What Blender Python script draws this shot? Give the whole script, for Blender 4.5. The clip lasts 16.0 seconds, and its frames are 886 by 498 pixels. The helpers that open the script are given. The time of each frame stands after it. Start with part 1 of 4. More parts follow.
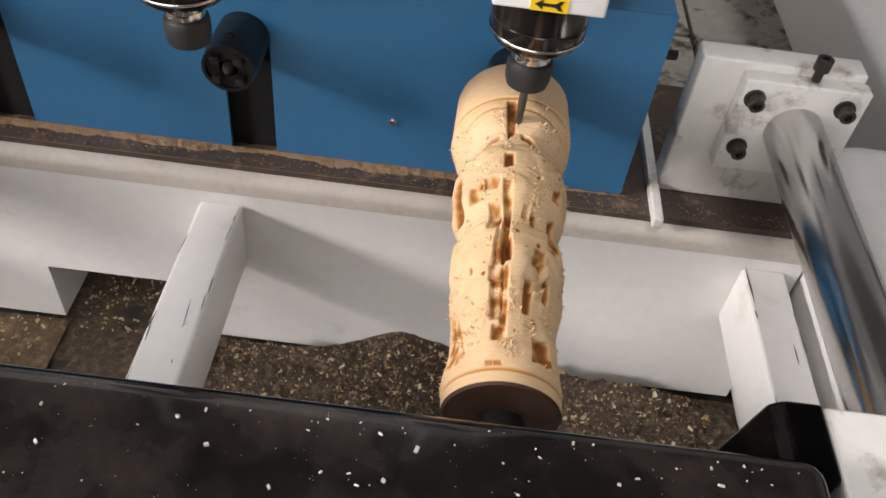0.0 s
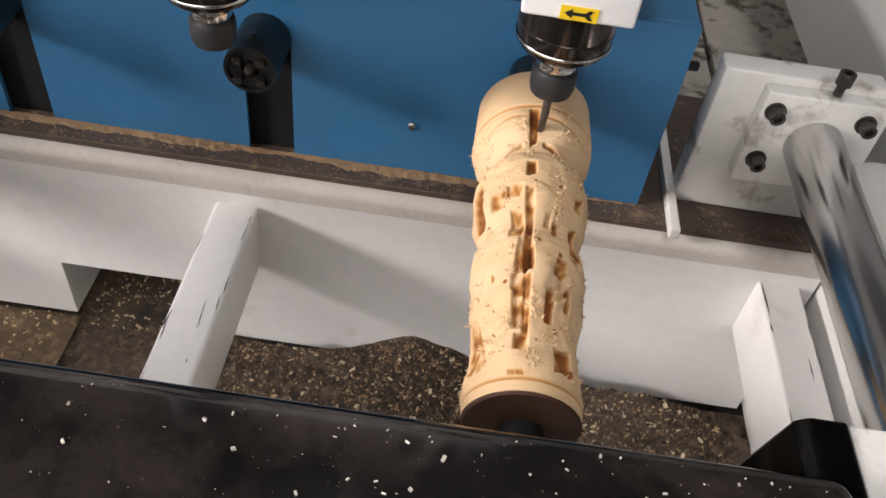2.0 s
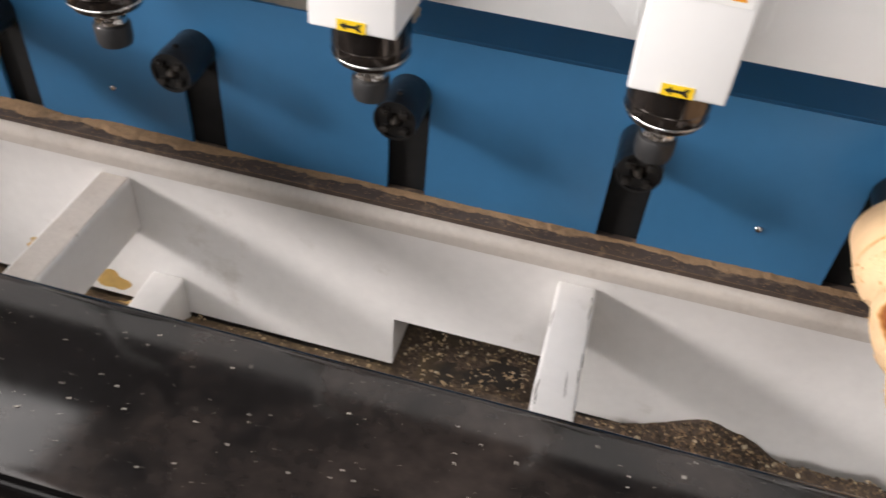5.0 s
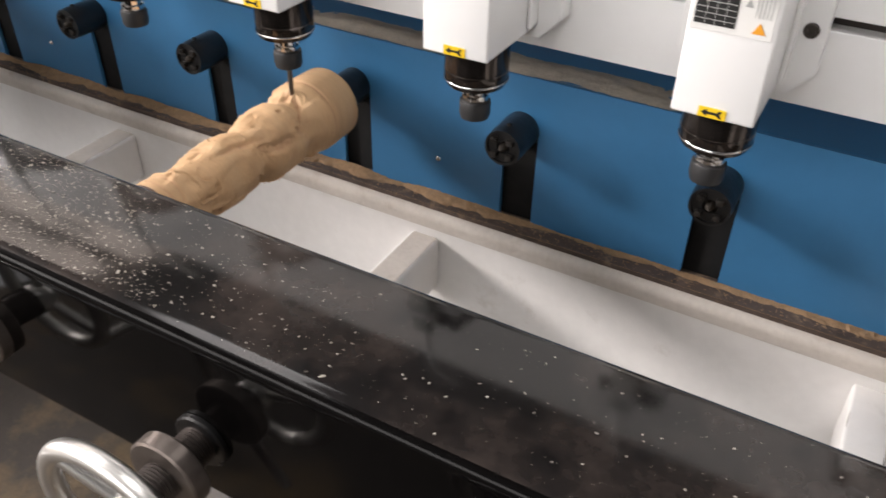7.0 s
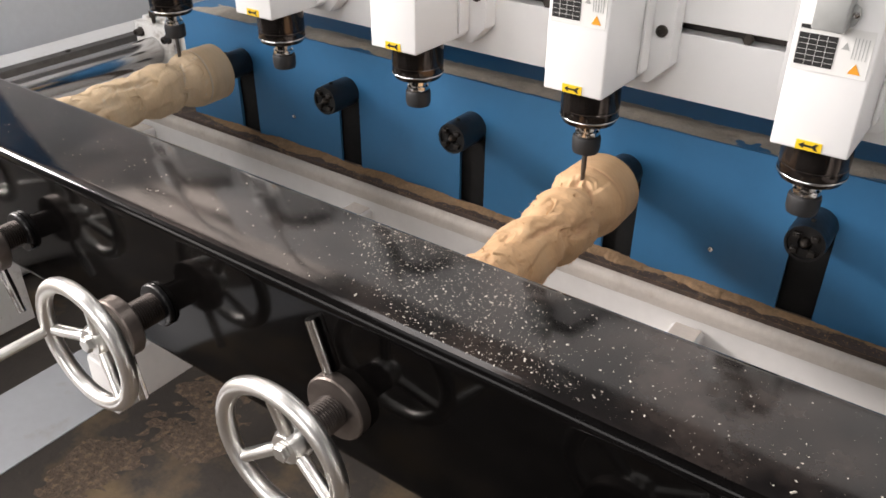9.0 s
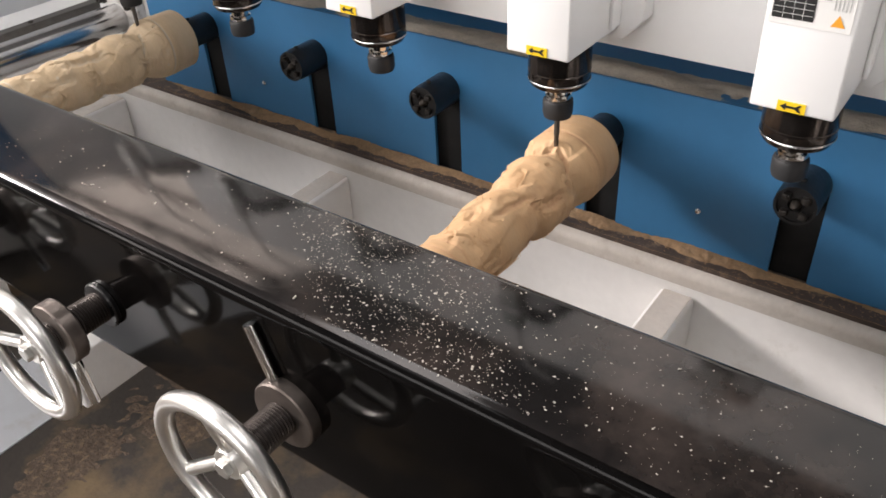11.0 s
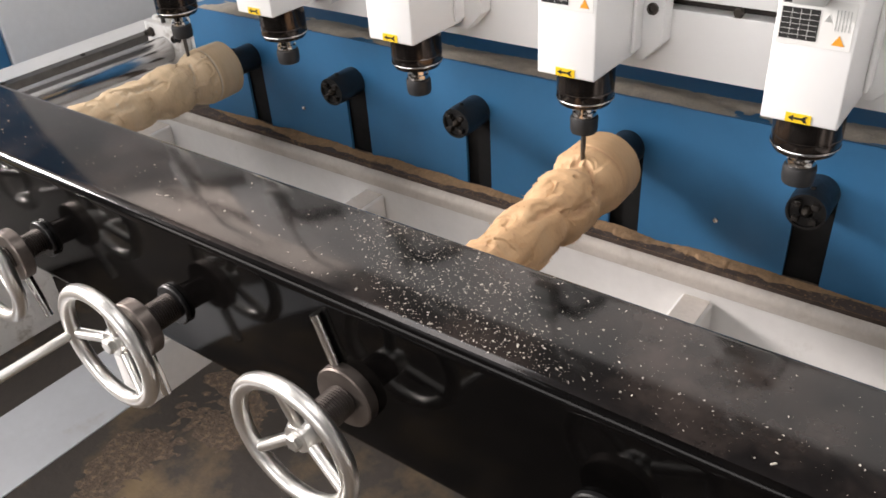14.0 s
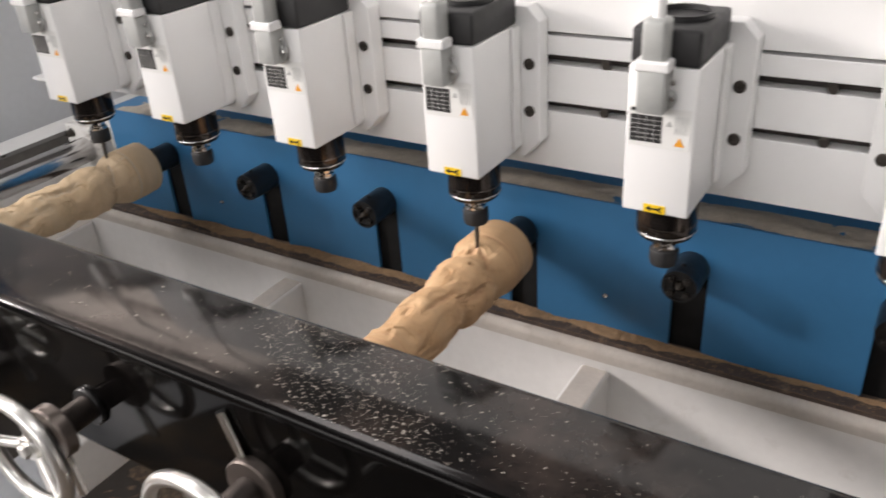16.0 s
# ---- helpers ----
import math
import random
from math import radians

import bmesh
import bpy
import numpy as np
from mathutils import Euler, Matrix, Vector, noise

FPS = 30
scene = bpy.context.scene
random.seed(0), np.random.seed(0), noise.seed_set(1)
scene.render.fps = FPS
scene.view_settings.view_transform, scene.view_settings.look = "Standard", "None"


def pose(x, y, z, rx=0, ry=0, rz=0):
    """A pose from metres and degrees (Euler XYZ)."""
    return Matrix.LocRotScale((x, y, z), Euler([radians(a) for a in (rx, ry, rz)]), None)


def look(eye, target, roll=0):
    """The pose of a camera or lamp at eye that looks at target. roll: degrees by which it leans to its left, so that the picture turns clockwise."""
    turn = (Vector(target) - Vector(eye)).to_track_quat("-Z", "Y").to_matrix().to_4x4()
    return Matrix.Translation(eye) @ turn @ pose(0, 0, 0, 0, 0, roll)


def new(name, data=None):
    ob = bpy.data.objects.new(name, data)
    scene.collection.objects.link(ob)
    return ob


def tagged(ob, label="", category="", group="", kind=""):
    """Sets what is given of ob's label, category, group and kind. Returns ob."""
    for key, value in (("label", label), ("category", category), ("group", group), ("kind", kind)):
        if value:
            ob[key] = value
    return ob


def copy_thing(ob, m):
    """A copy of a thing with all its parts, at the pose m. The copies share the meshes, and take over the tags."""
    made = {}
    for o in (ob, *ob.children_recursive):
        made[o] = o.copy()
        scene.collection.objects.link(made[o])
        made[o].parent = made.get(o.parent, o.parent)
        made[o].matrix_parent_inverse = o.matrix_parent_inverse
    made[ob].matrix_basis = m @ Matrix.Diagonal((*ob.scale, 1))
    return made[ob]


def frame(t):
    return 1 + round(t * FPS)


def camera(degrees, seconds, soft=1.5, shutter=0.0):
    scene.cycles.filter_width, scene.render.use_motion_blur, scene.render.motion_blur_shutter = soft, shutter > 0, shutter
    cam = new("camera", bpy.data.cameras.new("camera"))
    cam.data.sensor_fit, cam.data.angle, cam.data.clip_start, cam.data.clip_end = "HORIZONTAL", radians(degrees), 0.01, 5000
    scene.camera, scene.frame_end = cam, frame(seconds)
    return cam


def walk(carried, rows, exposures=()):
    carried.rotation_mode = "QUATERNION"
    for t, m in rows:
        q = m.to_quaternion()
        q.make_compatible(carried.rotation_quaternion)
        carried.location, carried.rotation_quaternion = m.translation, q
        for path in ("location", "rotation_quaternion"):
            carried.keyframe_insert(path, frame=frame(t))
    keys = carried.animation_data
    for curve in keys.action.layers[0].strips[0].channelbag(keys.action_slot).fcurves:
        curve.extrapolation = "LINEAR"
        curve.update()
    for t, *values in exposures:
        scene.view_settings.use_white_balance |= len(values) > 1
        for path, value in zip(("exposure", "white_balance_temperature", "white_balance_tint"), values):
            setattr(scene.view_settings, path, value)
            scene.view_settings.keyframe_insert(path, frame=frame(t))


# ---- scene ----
cam = camera(56.6, 16.0, soft=1.6, shutter=0.4)
PATH = [
    (0, (2.343, -0.909, 1.198), (2.361, 0.478, -0.243), 7.6),
    (0.5, (2.337, -0.906, 1.194), (2.356, 0.478, -0.249), 8.1),
    (1, (2.329, -0.9, 1.191), (2.351, 0.482, -0.254), 8.6),
    (1.5, (2.327, -0.902, 1.191), (2.344, 0.484, -0.25), 8.8),
    (2, (2.325, -0.907, 1.197), (2.335, 0.485, -0.239), 8.7),
    (2.5, (2.325, -0.907, 1.2), (2.33, 0.492, -0.229), 8.5),
    (3, (2.322, -0.92, 1.208), (2.326, 0.493, -0.207), 8.2),
    (3.5, (2.281, -0.952, 1.222), (2.272, 0.482, -0.172), 8.0),
    (4, (2.201, -0.98, 1.234), (2.146, 0.472, -0.141), 7.6),
    (4.5, (2.103, -0.995, 1.254), (1.947, 0.456, -0.114), 6.6),
    (5, (1.992, -1.024, 1.276), (1.705, 0.412, -0.086), 5.5),
    (5.2, (1.96, -1.033, 1.283), (1.616, 0.389, -0.081), 4.9),
    (7.5, (1.784, -1.253, 1.289), (0.946, 0.167, 0.156), 1.5),
    (8, (1.662, -1.319, 1.272), (0.774, 0.103, 0.182), 1.9),
    (8.5, (1.579, -1.36, 1.276), (0.622, 0.044, 0.222), 1.1),
    (8.7, (1.556, -1.357, 1.286), (0.576, 0.038, 0.242), 1.0),
    (10.8, (1.555, -1.231, 1.287), (0.563, 0.073, 0.14), -2.5),
    (11, (1.562, -1.224, 1.289), (0.58, 0.077, 0.131), -2.8),
    (11.5, (1.574, -1.219, 1.302), (0.591, 0.075, 0.136), -3.5),
    (12, (1.587, -1.233, 1.306), (0.589, 0.063, 0.155), -3.9),
    (12.5, (1.598, -1.252, 1.307), (0.593, 0.048, 0.167), -4.1),
    (13, (1.604, -1.272, 1.307), (0.601, 0.039, 0.177), -4.0),
    (13.5, (1.605, -1.307, 1.313), (0.595, 0.009, 0.197), -3.9),
    (14, (1.6, -1.334, 1.321), (0.564, -0.021, 0.224), -3.9),
    (14.5, (1.598, -1.357, 1.341), (0.525, -0.045, 0.278), -4.5),
    (15, (1.602, -1.368, 1.368), (0.515, -0.037, 0.344), -4.8),
    (15.5, (1.626, -1.376, 1.391), (0.572, 0.006, 0.4), -4.7),
    (16, (1.698, -1.349, 1.401), (0.739, 0.116, 0.435), -4.0),
]
walk(cam, [(t, look(eye, target, roll)) for t, eye, target, roll in PATH], [(0, -0.2), (3, -0.18), (4.5, -0.14), (5.2, 0.0), (12, 0.0), (14.5, 0.04), (15, -0.06), (15.5, -0.14), (16, -0.26)])

# ---------------------------------------------------------------- world and light
world = bpy.data.worlds.new("world")
scene.world = world
world.use_nodes = True
wn = world.node_tree.nodes
sky = wn.new("ShaderNodeTexSky")
sky.sky_type = "NISHITA"
sky.sun_disc = False
sky.sun_elevation = radians(35)
sky.sun_rotation = radians(250)
wn["Background"].inputs[1].default_value = 0.1
world.node_tree.links.new(sky.outputs[0], wn["Background"].inputs[0])


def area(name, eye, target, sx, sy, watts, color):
    """An area lamp out of view, added to light the machine."""
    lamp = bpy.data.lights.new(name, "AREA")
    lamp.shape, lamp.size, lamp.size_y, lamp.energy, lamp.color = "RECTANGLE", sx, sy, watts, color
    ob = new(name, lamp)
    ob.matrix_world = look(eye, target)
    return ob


# Unseen key lamp, placed to match the direction of the cast shadows.
area("left_key", (-7.9, -3.5, 4.2), (1.6, -0.1, 0.5), 1.7, 1.7, 1600, (1.0, 0.915, 0.88))
# Broad front fill, added to brighten front faces and the beam's edge highlight.
area("front_fill", (-2.1, -7.85, 2.9), (0.4, 0.0, 0.9), 10.6, 2.0, 520, (1.0, 0.93, 0.89))
# Two soft fills, added below the closed ceiling to brighten top faces.
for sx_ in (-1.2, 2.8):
    area("overhead_fill", (sx_, -1.2, 4.85), (sx_, -1.2, 0.0), 1.4, 5.0, 85, (1.0, 0.955, 0.94))

# ---------------------------------------------------------------- materials


def mat(name, base, rough=0.5, metal=0.0, vary=0.12, scale=6.0, bump=0.0, bscale=60.0, second=None, spread=(0.5, 0.62),
        sscale=4.0, rvary=0.1, coat=0.0, stretch=(1, 1, 1), grain=40.0):
    """A surface with fine grain, broad variation, an optional second colour in patches, and relief."""
    m = bpy.data.materials.new(name)
    m.use_nodes = True
    nt = m.node_tree
    n, l = nt.nodes, nt.links
    b = n["Principled BSDF"]
    b.inputs["Metallic"].default_value = metal
    b.inputs["Coat Weight"].default_value = coat
    b.inputs["Coat Roughness"].default_value = 0.08
    tc = n.new("ShaderNodeTexCoord")
    mp = n.new("ShaderNodeMapping")
    mp.inputs["Scale"].default_value = stretch
    l.new(tc.outputs["Object"], mp.inputs["Vector"])

    def noise_tex(s, detail=4.0, rough_=0.6):
        t = n.new("ShaderNodeTexNoise")
        t.inputs["Scale"].default_value, t.inputs["Detail"].default_value, t.inputs["Roughness"].default_value = s, detail, rough_
        l.new(mp.outputs[0], t.inputs["Vector"])
        return t.outputs["Fac"]

    broad, fine = noise_tex(scale), noise_tex(grain, 3.0)
    mix = n.new("ShaderNodeMath")
    mix.operation = "MULTIPLY_ADD"
    l.new(broad, mix.inputs[0])
    mix.inputs[1].default_value = 0.6
    half = n.new("ShaderNodeMath")
    half.operation = "MULTIPLY"
    l.new(fine, half.inputs[0])
    half.inputs[1].default_value = 0.4
    l.new(half.outputs[0], mix.inputs[2])
    ramp = n.new("ShaderNodeValToRGB")
    ramp.color_ramp.elements[0].position, ramp.color_ramp.elements[1].position = 0.3, 0.7
    ramp.color_ramp.elements[0].color = (*[c * (1 - vary) for c in base], 1)
    ramp.color_ramp.elements[1].color = (*[min(1, c * (1 + vary)) for c in base], 1)
    l.new(mix.outputs[0], ramp.inputs[0])
    col = ramp.outputs[0]
    if second:
        sel = n.new("ShaderNodeValToRGB")
        sel.color_ramp.elements[0].position, sel.color_ramp.elements[1].position = spread
        l.new(noise_tex(sscale, 7.0, 0.65), sel.inputs[0])
        mx = n.new("ShaderNodeMix")
        mx.data_type = "RGBA"
        l.new(sel.outputs[0], mx.inputs["Factor"])
        l.new(col, mx.inputs[6])
        mx.inputs[7].default_value = (*second, 1)
        col = mx.outputs[2]
    l.new(col, b.inputs["Base Color"])
    rr = n.new("ShaderNodeMapRange")
    rr.inputs["To Min"].default_value, rr.inputs["To Max"].default_value = max(0.02, rough - rvary), min(1, rough + rvary)
    rr.inputs["From Min"].default_value, rr.inputs["From Max"].default_value = 0.3, 0.7
    l.new(mix.outputs[0], rr.inputs[0])
    l.new(rr.outputs[0], b.inputs["Roughness"])
    if bump:
        bp = n.new("ShaderNodeBump")
        bp.inputs["Strength"].default_value, bp.inputs["Distance"].default_value = 1.0, bump
        l.new(noise_tex(bscale, 5.0), bp.inputs["Height"])
        l.new(bp.outputs[0], b.inputs["Normal"])
    return m


WHITE = mat("white_paint", (0.79, 0.78, 0.765), 0.38, vary=0.05, scale=5, bump=0.0004, bscale=90, second=(0.55, 0.52, 0.47), spread=(0.62, 0.8), sscale=6)
SPWHITE = mat("spindle_enamel", (0.85, 0.85, 0.845), 0.3, vary=0.012, scale=5, bump=0.0001, bscale=300, rvary=0.03)
BLOCKWHITE = mat("stained_white_paint", (0.8, 0.785, 0.755), 0.42, vary=0.06, scale=9, bump=0.0008, bscale=60, second=(0.3, 0.25, 0.2), spread=(0.54, 0.68), sscale=13)
BLUE = mat("blue_paint", (0.046, 0.19, 0.39), 0.4, vary=0.07, scale=3, bump=0.0003, bscale=120)
BLACKGLOSS = mat("black_gloss_paint", (0.0022, 0.002, 0.002), 0.085, vary=0.4, scale=5, second=(0.006, 0.005, 0.0046), spread=(0.5, 0.85), sscale=6, rvary=0.03)
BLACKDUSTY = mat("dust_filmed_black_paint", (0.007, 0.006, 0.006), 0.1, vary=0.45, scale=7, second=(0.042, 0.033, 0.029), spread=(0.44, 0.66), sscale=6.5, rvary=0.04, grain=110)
BLACKGLOSS.node_tree.nodes["Principled BSDF"].inputs["Specular IOR Level"].default_value = 0.09
BLACK = mat("black_steel", (0.007, 0.007, 0.0075), 0.36, vary=0.3, scale=20, bump=0.0009, bscale=70, second=(0.035, 0.03, 0.026), spread=(0.62, 0.76), sscale=40)
HOLE = mat("slot_shade_black", (0.002, 0.002, 0.002), 0.85)
SLOTBROWN = mat("shaded_brown_slot", (0.02, 0.013, 0.01), 0.6, vary=0.4, scale=30)
RUBBER = mat("black_plastic", (0.02, 0.02, 0.021), 0.5, vary=0.2, scale=20)
COLLAR = mat("black_chromed_collar", (0.07, 0.06, 0.055), 0.13, metal=0.85, vary=0.3, scale=18, rvary=0.08)
CHROME = mat("polished_steel", (0.72, 0.71, 0.70), 0.16, metal=1.0, vary=0.06, scale=30, rvary=0.07)
WHEELMETAL = mat("chromed_handwheel", (0.84, 0.83, 0.80), 0.34, metal=1.0, vary=0.04, scale=25, rvary=0.04)
SHAFT = mat("ground_steel_shaft", (0.62, 0.615, 0.61), 0.19, metal=1.0, vary=0.03, scale=12, rvary=0.02, stretch=(1, 0.15, 1))
STEEL = mat("oiled_dark_steel", (0.13, 0.12, 0.11), 0.38, metal=0.8, vary=0.25, scale=30, bump=0.0003, bscale=150)
RINGSTEEL = mat("worn_brown_steel", (0.17, 0.145, 0.13), 0.4, metal=0.8, vary=0.2, scale=40, bump=0.0003, bscale=150)
THREAD = mat("black_oiled_thread", (0.06, 0.05, 0.045), 0.42, metal=0.7, vary=0.3, scale=40)
BOLT = mat("blackened_bolt", (0.06, 0.052, 0.045), 0.38, metal=0.6, vary=0.3, scale=60)
RUST = mat("rusty_steel", (0.07, 0.05, 0.04), 0.66, vary=0.4, scale=22, bump=0.0015, bscale=110, second=(0.24, 0.165, 0.105), spread=(0.55, 0.7), sscale=26)
DARKDUST = mat("dark_and_shaded_sawdust", (0.11, 0.08, 0.058), 0.95, vary=0.5, scale=70, bump=0.006, bscale=140, grain=220, second=(0.24, 0.165, 0.095), spread=(0.5, 0.72), sscale=70)
BROWNDUST = mat("brown_floor_sawdust", (0.135, 0.094, 0.056), 0.95, vary=0.4, scale=40, bump=0.004, bscale=120, grain=180, second=(0.3, 0.21, 0.115), spread=(0.5, 0.72), sscale=50)
HEAPCHIP = mat("brown_chips", (0.06, 0.042, 0.028), 0.9, vary=0.5, scale=70, grain=200)
SAWDUST = mat("sawdust", (0.28, 0.18, 0.10), 0.95, vary=0.3, scale=60, bump=0.002, bscale=160, grain=220)
GREYDUST = mat("grey_dust", (0.5, 0.45, 0.38), 0.95, vary=0.25, scale=30, bump=0.0015, bscale=200, grain=200)
CHIP = mat("pale_wood_chip", (0.54, 0.5, 0.44), 0.8, vary=0.2, scale=90)
YELLOW = mat("yellow_sticker", (0.85, 0.58, 0.02), 0.4, vary=0.03)
INK = mat("black_print", (0.01, 0.01, 0.01), 0.5)
PAPER = mat("white_sticker", (0.78, 0.78, 0.76), 0.4, vary=0.03)
ORANGE = mat("orange_sticker", (0.8, 0.35, 0.03), 0.4, vary=0.03)
GREYCAST = mat("grey_connector_casting", (0.42, 0.43, 0.42), 0.42, metal=0.2, vary=0.08, scale=20, bump=0.0003, bscale=120)
# The post's end lies in shadow; that shade is put into this brown.
ENDGRAIN = mat("shaded_end_grain", (0.075, 0.034, 0.02), 0.6, vary=0.2, scale=20, bump=0.0006, bscale=80)
FLOOR = mat("dirty_concrete", (0.047, 0.039, 0.033), 0.86, vary=0.3, scale=3, bump=0.002, bscale=40, second=(0.17, 0.12, 0.066), spread=(0.5, 0.66), sscale=3.2)
FLOORPAINT = mat("pale_floor_paint", (0.55, 0.57, 0.6), 0.45, vary=0.07, scale=4, second=(0.35, 0.32, 0.28), spread=(0.6, 0.8), sscale=5)
WALLPAINT = mat("hall_wall_paint", (0.4, 0.41, 0.42), 0.8, vary=0.05, scale=1)
WALLWHITE = mat("white_cabinet_paint", (0.84, 0.86, 0.88), 0.35, vary=0.05, scale=2)
ROOF = mat("hall_roof_sheet", (0.22, 0.225, 0.23), 0.6, vary=0.05, scale=1)
YSTAIN = mat("yellow_oil_stain", (0.55, 0.36, 0.12), 0.5, vary=0.2, scale=20)


def wood_material(name, base, burn, dusty):
    """Freshly milled pine with fine fibre, tool marks and scorched cuts (a mesh attribute, which also browns shaded
    grooves).
    """
    m = mat(name, base, 0.78, vary=0.13, scale=24, bump=0.0007, bscale=150, second=dusty, spread=(0.45, 0.75), sscale=9, stretch=(0.45, 1.9, 0.45), grain=170)
    nt = m.node_tree
    b = nt.nodes["Principled BSDF"]
    src = b.inputs["Base Color"].links[0].from_socket
    at = nt.nodes.new("ShaderNodeAttribute")
    at.attribute_name = "scorch_and_shade"
    col = src
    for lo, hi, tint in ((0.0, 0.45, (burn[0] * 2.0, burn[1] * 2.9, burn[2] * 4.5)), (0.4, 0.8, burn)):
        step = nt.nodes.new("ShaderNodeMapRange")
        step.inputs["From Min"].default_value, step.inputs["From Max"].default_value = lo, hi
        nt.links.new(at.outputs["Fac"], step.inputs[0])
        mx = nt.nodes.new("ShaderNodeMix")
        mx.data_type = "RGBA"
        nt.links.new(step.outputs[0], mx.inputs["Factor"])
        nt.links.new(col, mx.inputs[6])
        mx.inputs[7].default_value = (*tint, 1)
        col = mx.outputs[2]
    nt.links.new(col, b.inputs["Base Color"])
    return m


WOODPALE = wood_material("fresh_pine_scorched", (0.74, 0.51, 0.29), (0.25, 0.082, 0.014), (0.8, 0.59, 0.37))
WOODTAN = wood_material("tan_pine", (0.56, 0.355, 0.19), (0.26, 0.11, 0.04), (0.62, 0.43, 0.25))
WOODDUSTY = wood_material("dusty_pine", (0.62, 0.47, 0.3), (0.3, 0.18, 0.09), (0.66, 0.53, 0.37))

# ---------------------------------------------------------------- mesh helpers


def part(name, bm, material, parent=None, label="", smooth=None):
    """Link a bmesh as one mesh object, as a part of parent when one is given."""
    me = bpy.data.meshes.new(name)
    bmesh.ops.recalc_face_normals(bm, faces=bm.faces)
    bm.to_mesh(me)
    bm.free()
    me.materials.append(material)
    if smooth:
        me.polygons.foreach_set("use_smooth", [True] * len(me.polygons))
        me.set_sharp_from_angle(angle=radians(smooth))
    ob = new(name, me)
    if parent:
        ob.parent = parent
    if label:
        tagged(ob, label)
    return ob


def thing(name, label, category, group="", at=(0, 0, 0)):
    """An Empty at a thing's base, under which its parts hang."""
    ob = new(name)
    ob.empty_display_size = 0.02
    ob.location = at
    return tagged(ob, label, category, group)


def box(bm, x0, x1, y0, y1, z0, z1, bev=0.002, seg=2, m=None):
    """Add a bevelled block to bm."""
    mm = Matrix.Translation(((x0 + x1) / 2, (y0 + y1) / 2, (z0 + z1) / 2)) @ Matrix.Diagonal((abs(x1 - x0), abs(y1 - y0), abs(z1 - z0), 1))
    g = bmesh.ops.create_cube(bm, size=1.0, matrix=(m @ mm) if m else mm)
    if bev:
        es = list({e for v in g["verts"] for e in v.link_edges})
        bmesh.ops.bevel(bm, geom=es, offset=bev, segments=seg, affect="EDGES", profile=0.5)
    return bm


def lathe(bm, profile, m=None, n=40, caps=True):
    """Revolve (radius, height) pairs about z, then apply m."""
    m = m or Matrix()
    rings = []
    for r, h in profile:
        rings.append([bm.verts.new(m @ Vector((r * math.cos(2 * math.pi * k / n), r * math.sin(2 * math.pi * k / n), h))) for k in range(n)])
    for a, b in zip(rings, rings[1:]):
        for k in range(n):
            bm.faces.new((a[k], a[(k + 1) % n], b[(k + 1) % n], b[k]))
    if caps:
        bm.faces.new(rings[0][::-1])
        bm.faces.new(rings[-1])
    return bm


def tube(bm, pts, r, n=12, closed=False):
    """Sweep a round section along points."""
    pts = [Vector(p) for p in pts]
    rings = []
    up = Vector((0.13, 0.31, 0.94)).normalized()
    for i, p in enumerate(pts):
        a = pts[i - 1] if (i or closed) else p
        b = pts[(i + 1) % len(pts)] if (i < len(pts) - 1 or closed) else p
        d = (b - a).normalized()
        u = d.cross(up).normalized()
        v = d.cross(u)
        rings.append([bm.verts.new(p + r * (math.cos(2 * math.pi * k / n) * u + math.sin(2 * math.pi * k / n) * v)) for k in range(n)])
    pairs = list(zip(rings, rings[1:])) + ([(rings[-1], rings[0])] if closed else [])
    for a, b in pairs:
        for k in range(n):
            bm.faces.new((a[k], a[(k + 1) % n], b[(k + 1) % n], b[k]))
    if not closed:
        bm.faces.new(rings[0][::-1])
        bm.faces.new(rings[-1])
    return bm


def extrude_outline(bm, pts, d0, d1, m=None, bev=0.0):
    """A prism: the outline pts (u, v) in local x and y, between local z d0 and d1."""
    m = m or Matrix()
    vs = [bm.verts.new(m @ Vector((u, v, d0))) for u, v in pts]
    f = bm.faces.new(vs)
    g = bmesh.ops.extrude_face_region(bm, geom=[f])
    off = (m.to_3x3() @ Vector((0, 0, d1 - d0)))
    top = [v for v in g["geom"] if isinstance(v, bmesh.types.BMVert)]
    bmesh.ops.translate(bm, vec=off, verts=top)
    if bev:
        es = {e for v in vs + top for e in v.link_edges}
        bmesh.ops.bevel(bm, geom=list(es), offset=bev, segments=2, affect="EDGES", profile=0.5)
    return bm


FRONT = pose(0, 0, 0, 90)          # local z to -y, local y to z: upright plates seen from the front
NB = bmesh.new

# ---------------------------------------------------------------- plan
S = 0.35                            # spacing of the eight work stations
OFF = -0.035                        # station axis offset
AXZ = 0.602                         # height of the work axis
STATIONS = [i * S + OFF for i in range(8)]
LOADED = (0, 3, 7)
BEAM_Y0, BEAM_Y1, BEAM_Z0, BEAM_Z1 = -0.8, -0.615, 0.50, 0.748
LEDGE = 0.418

# ---------------------------------------------------------------- hall
fl = part("floor", box(NB(), -8, 10, -8, 8, -0.1, 0.0, 0), FLOOR)
tagged(fl, "dirty brown concrete floor with trodden sawdust", "floor", kind="structure")
st = part("floor_stripe", box(NB(), -0.11, 0.12, -3.0, 0.6, 0.0, 0.003, 0), FLOORPAINT)
tagged(st, "pale grey painted stripe across the concrete floor", "floor marking", kind="structure")
# Walls stand out of view, added to enclose the lamps and bounce light.
w = part("wall_north", box(NB(), -8, 10, 8.0, 8.2, 0, 5, 0), WALLPAINT)
tagged(w, "pale painted hall wall", "wall", kind="structure")
wb = NB()
box(wb, -8, 10, -8.2, -8.0, 0, 1.9, 0)
box(wb, -8, 10, -8.2, -8.0, 3.9, 5, 0)
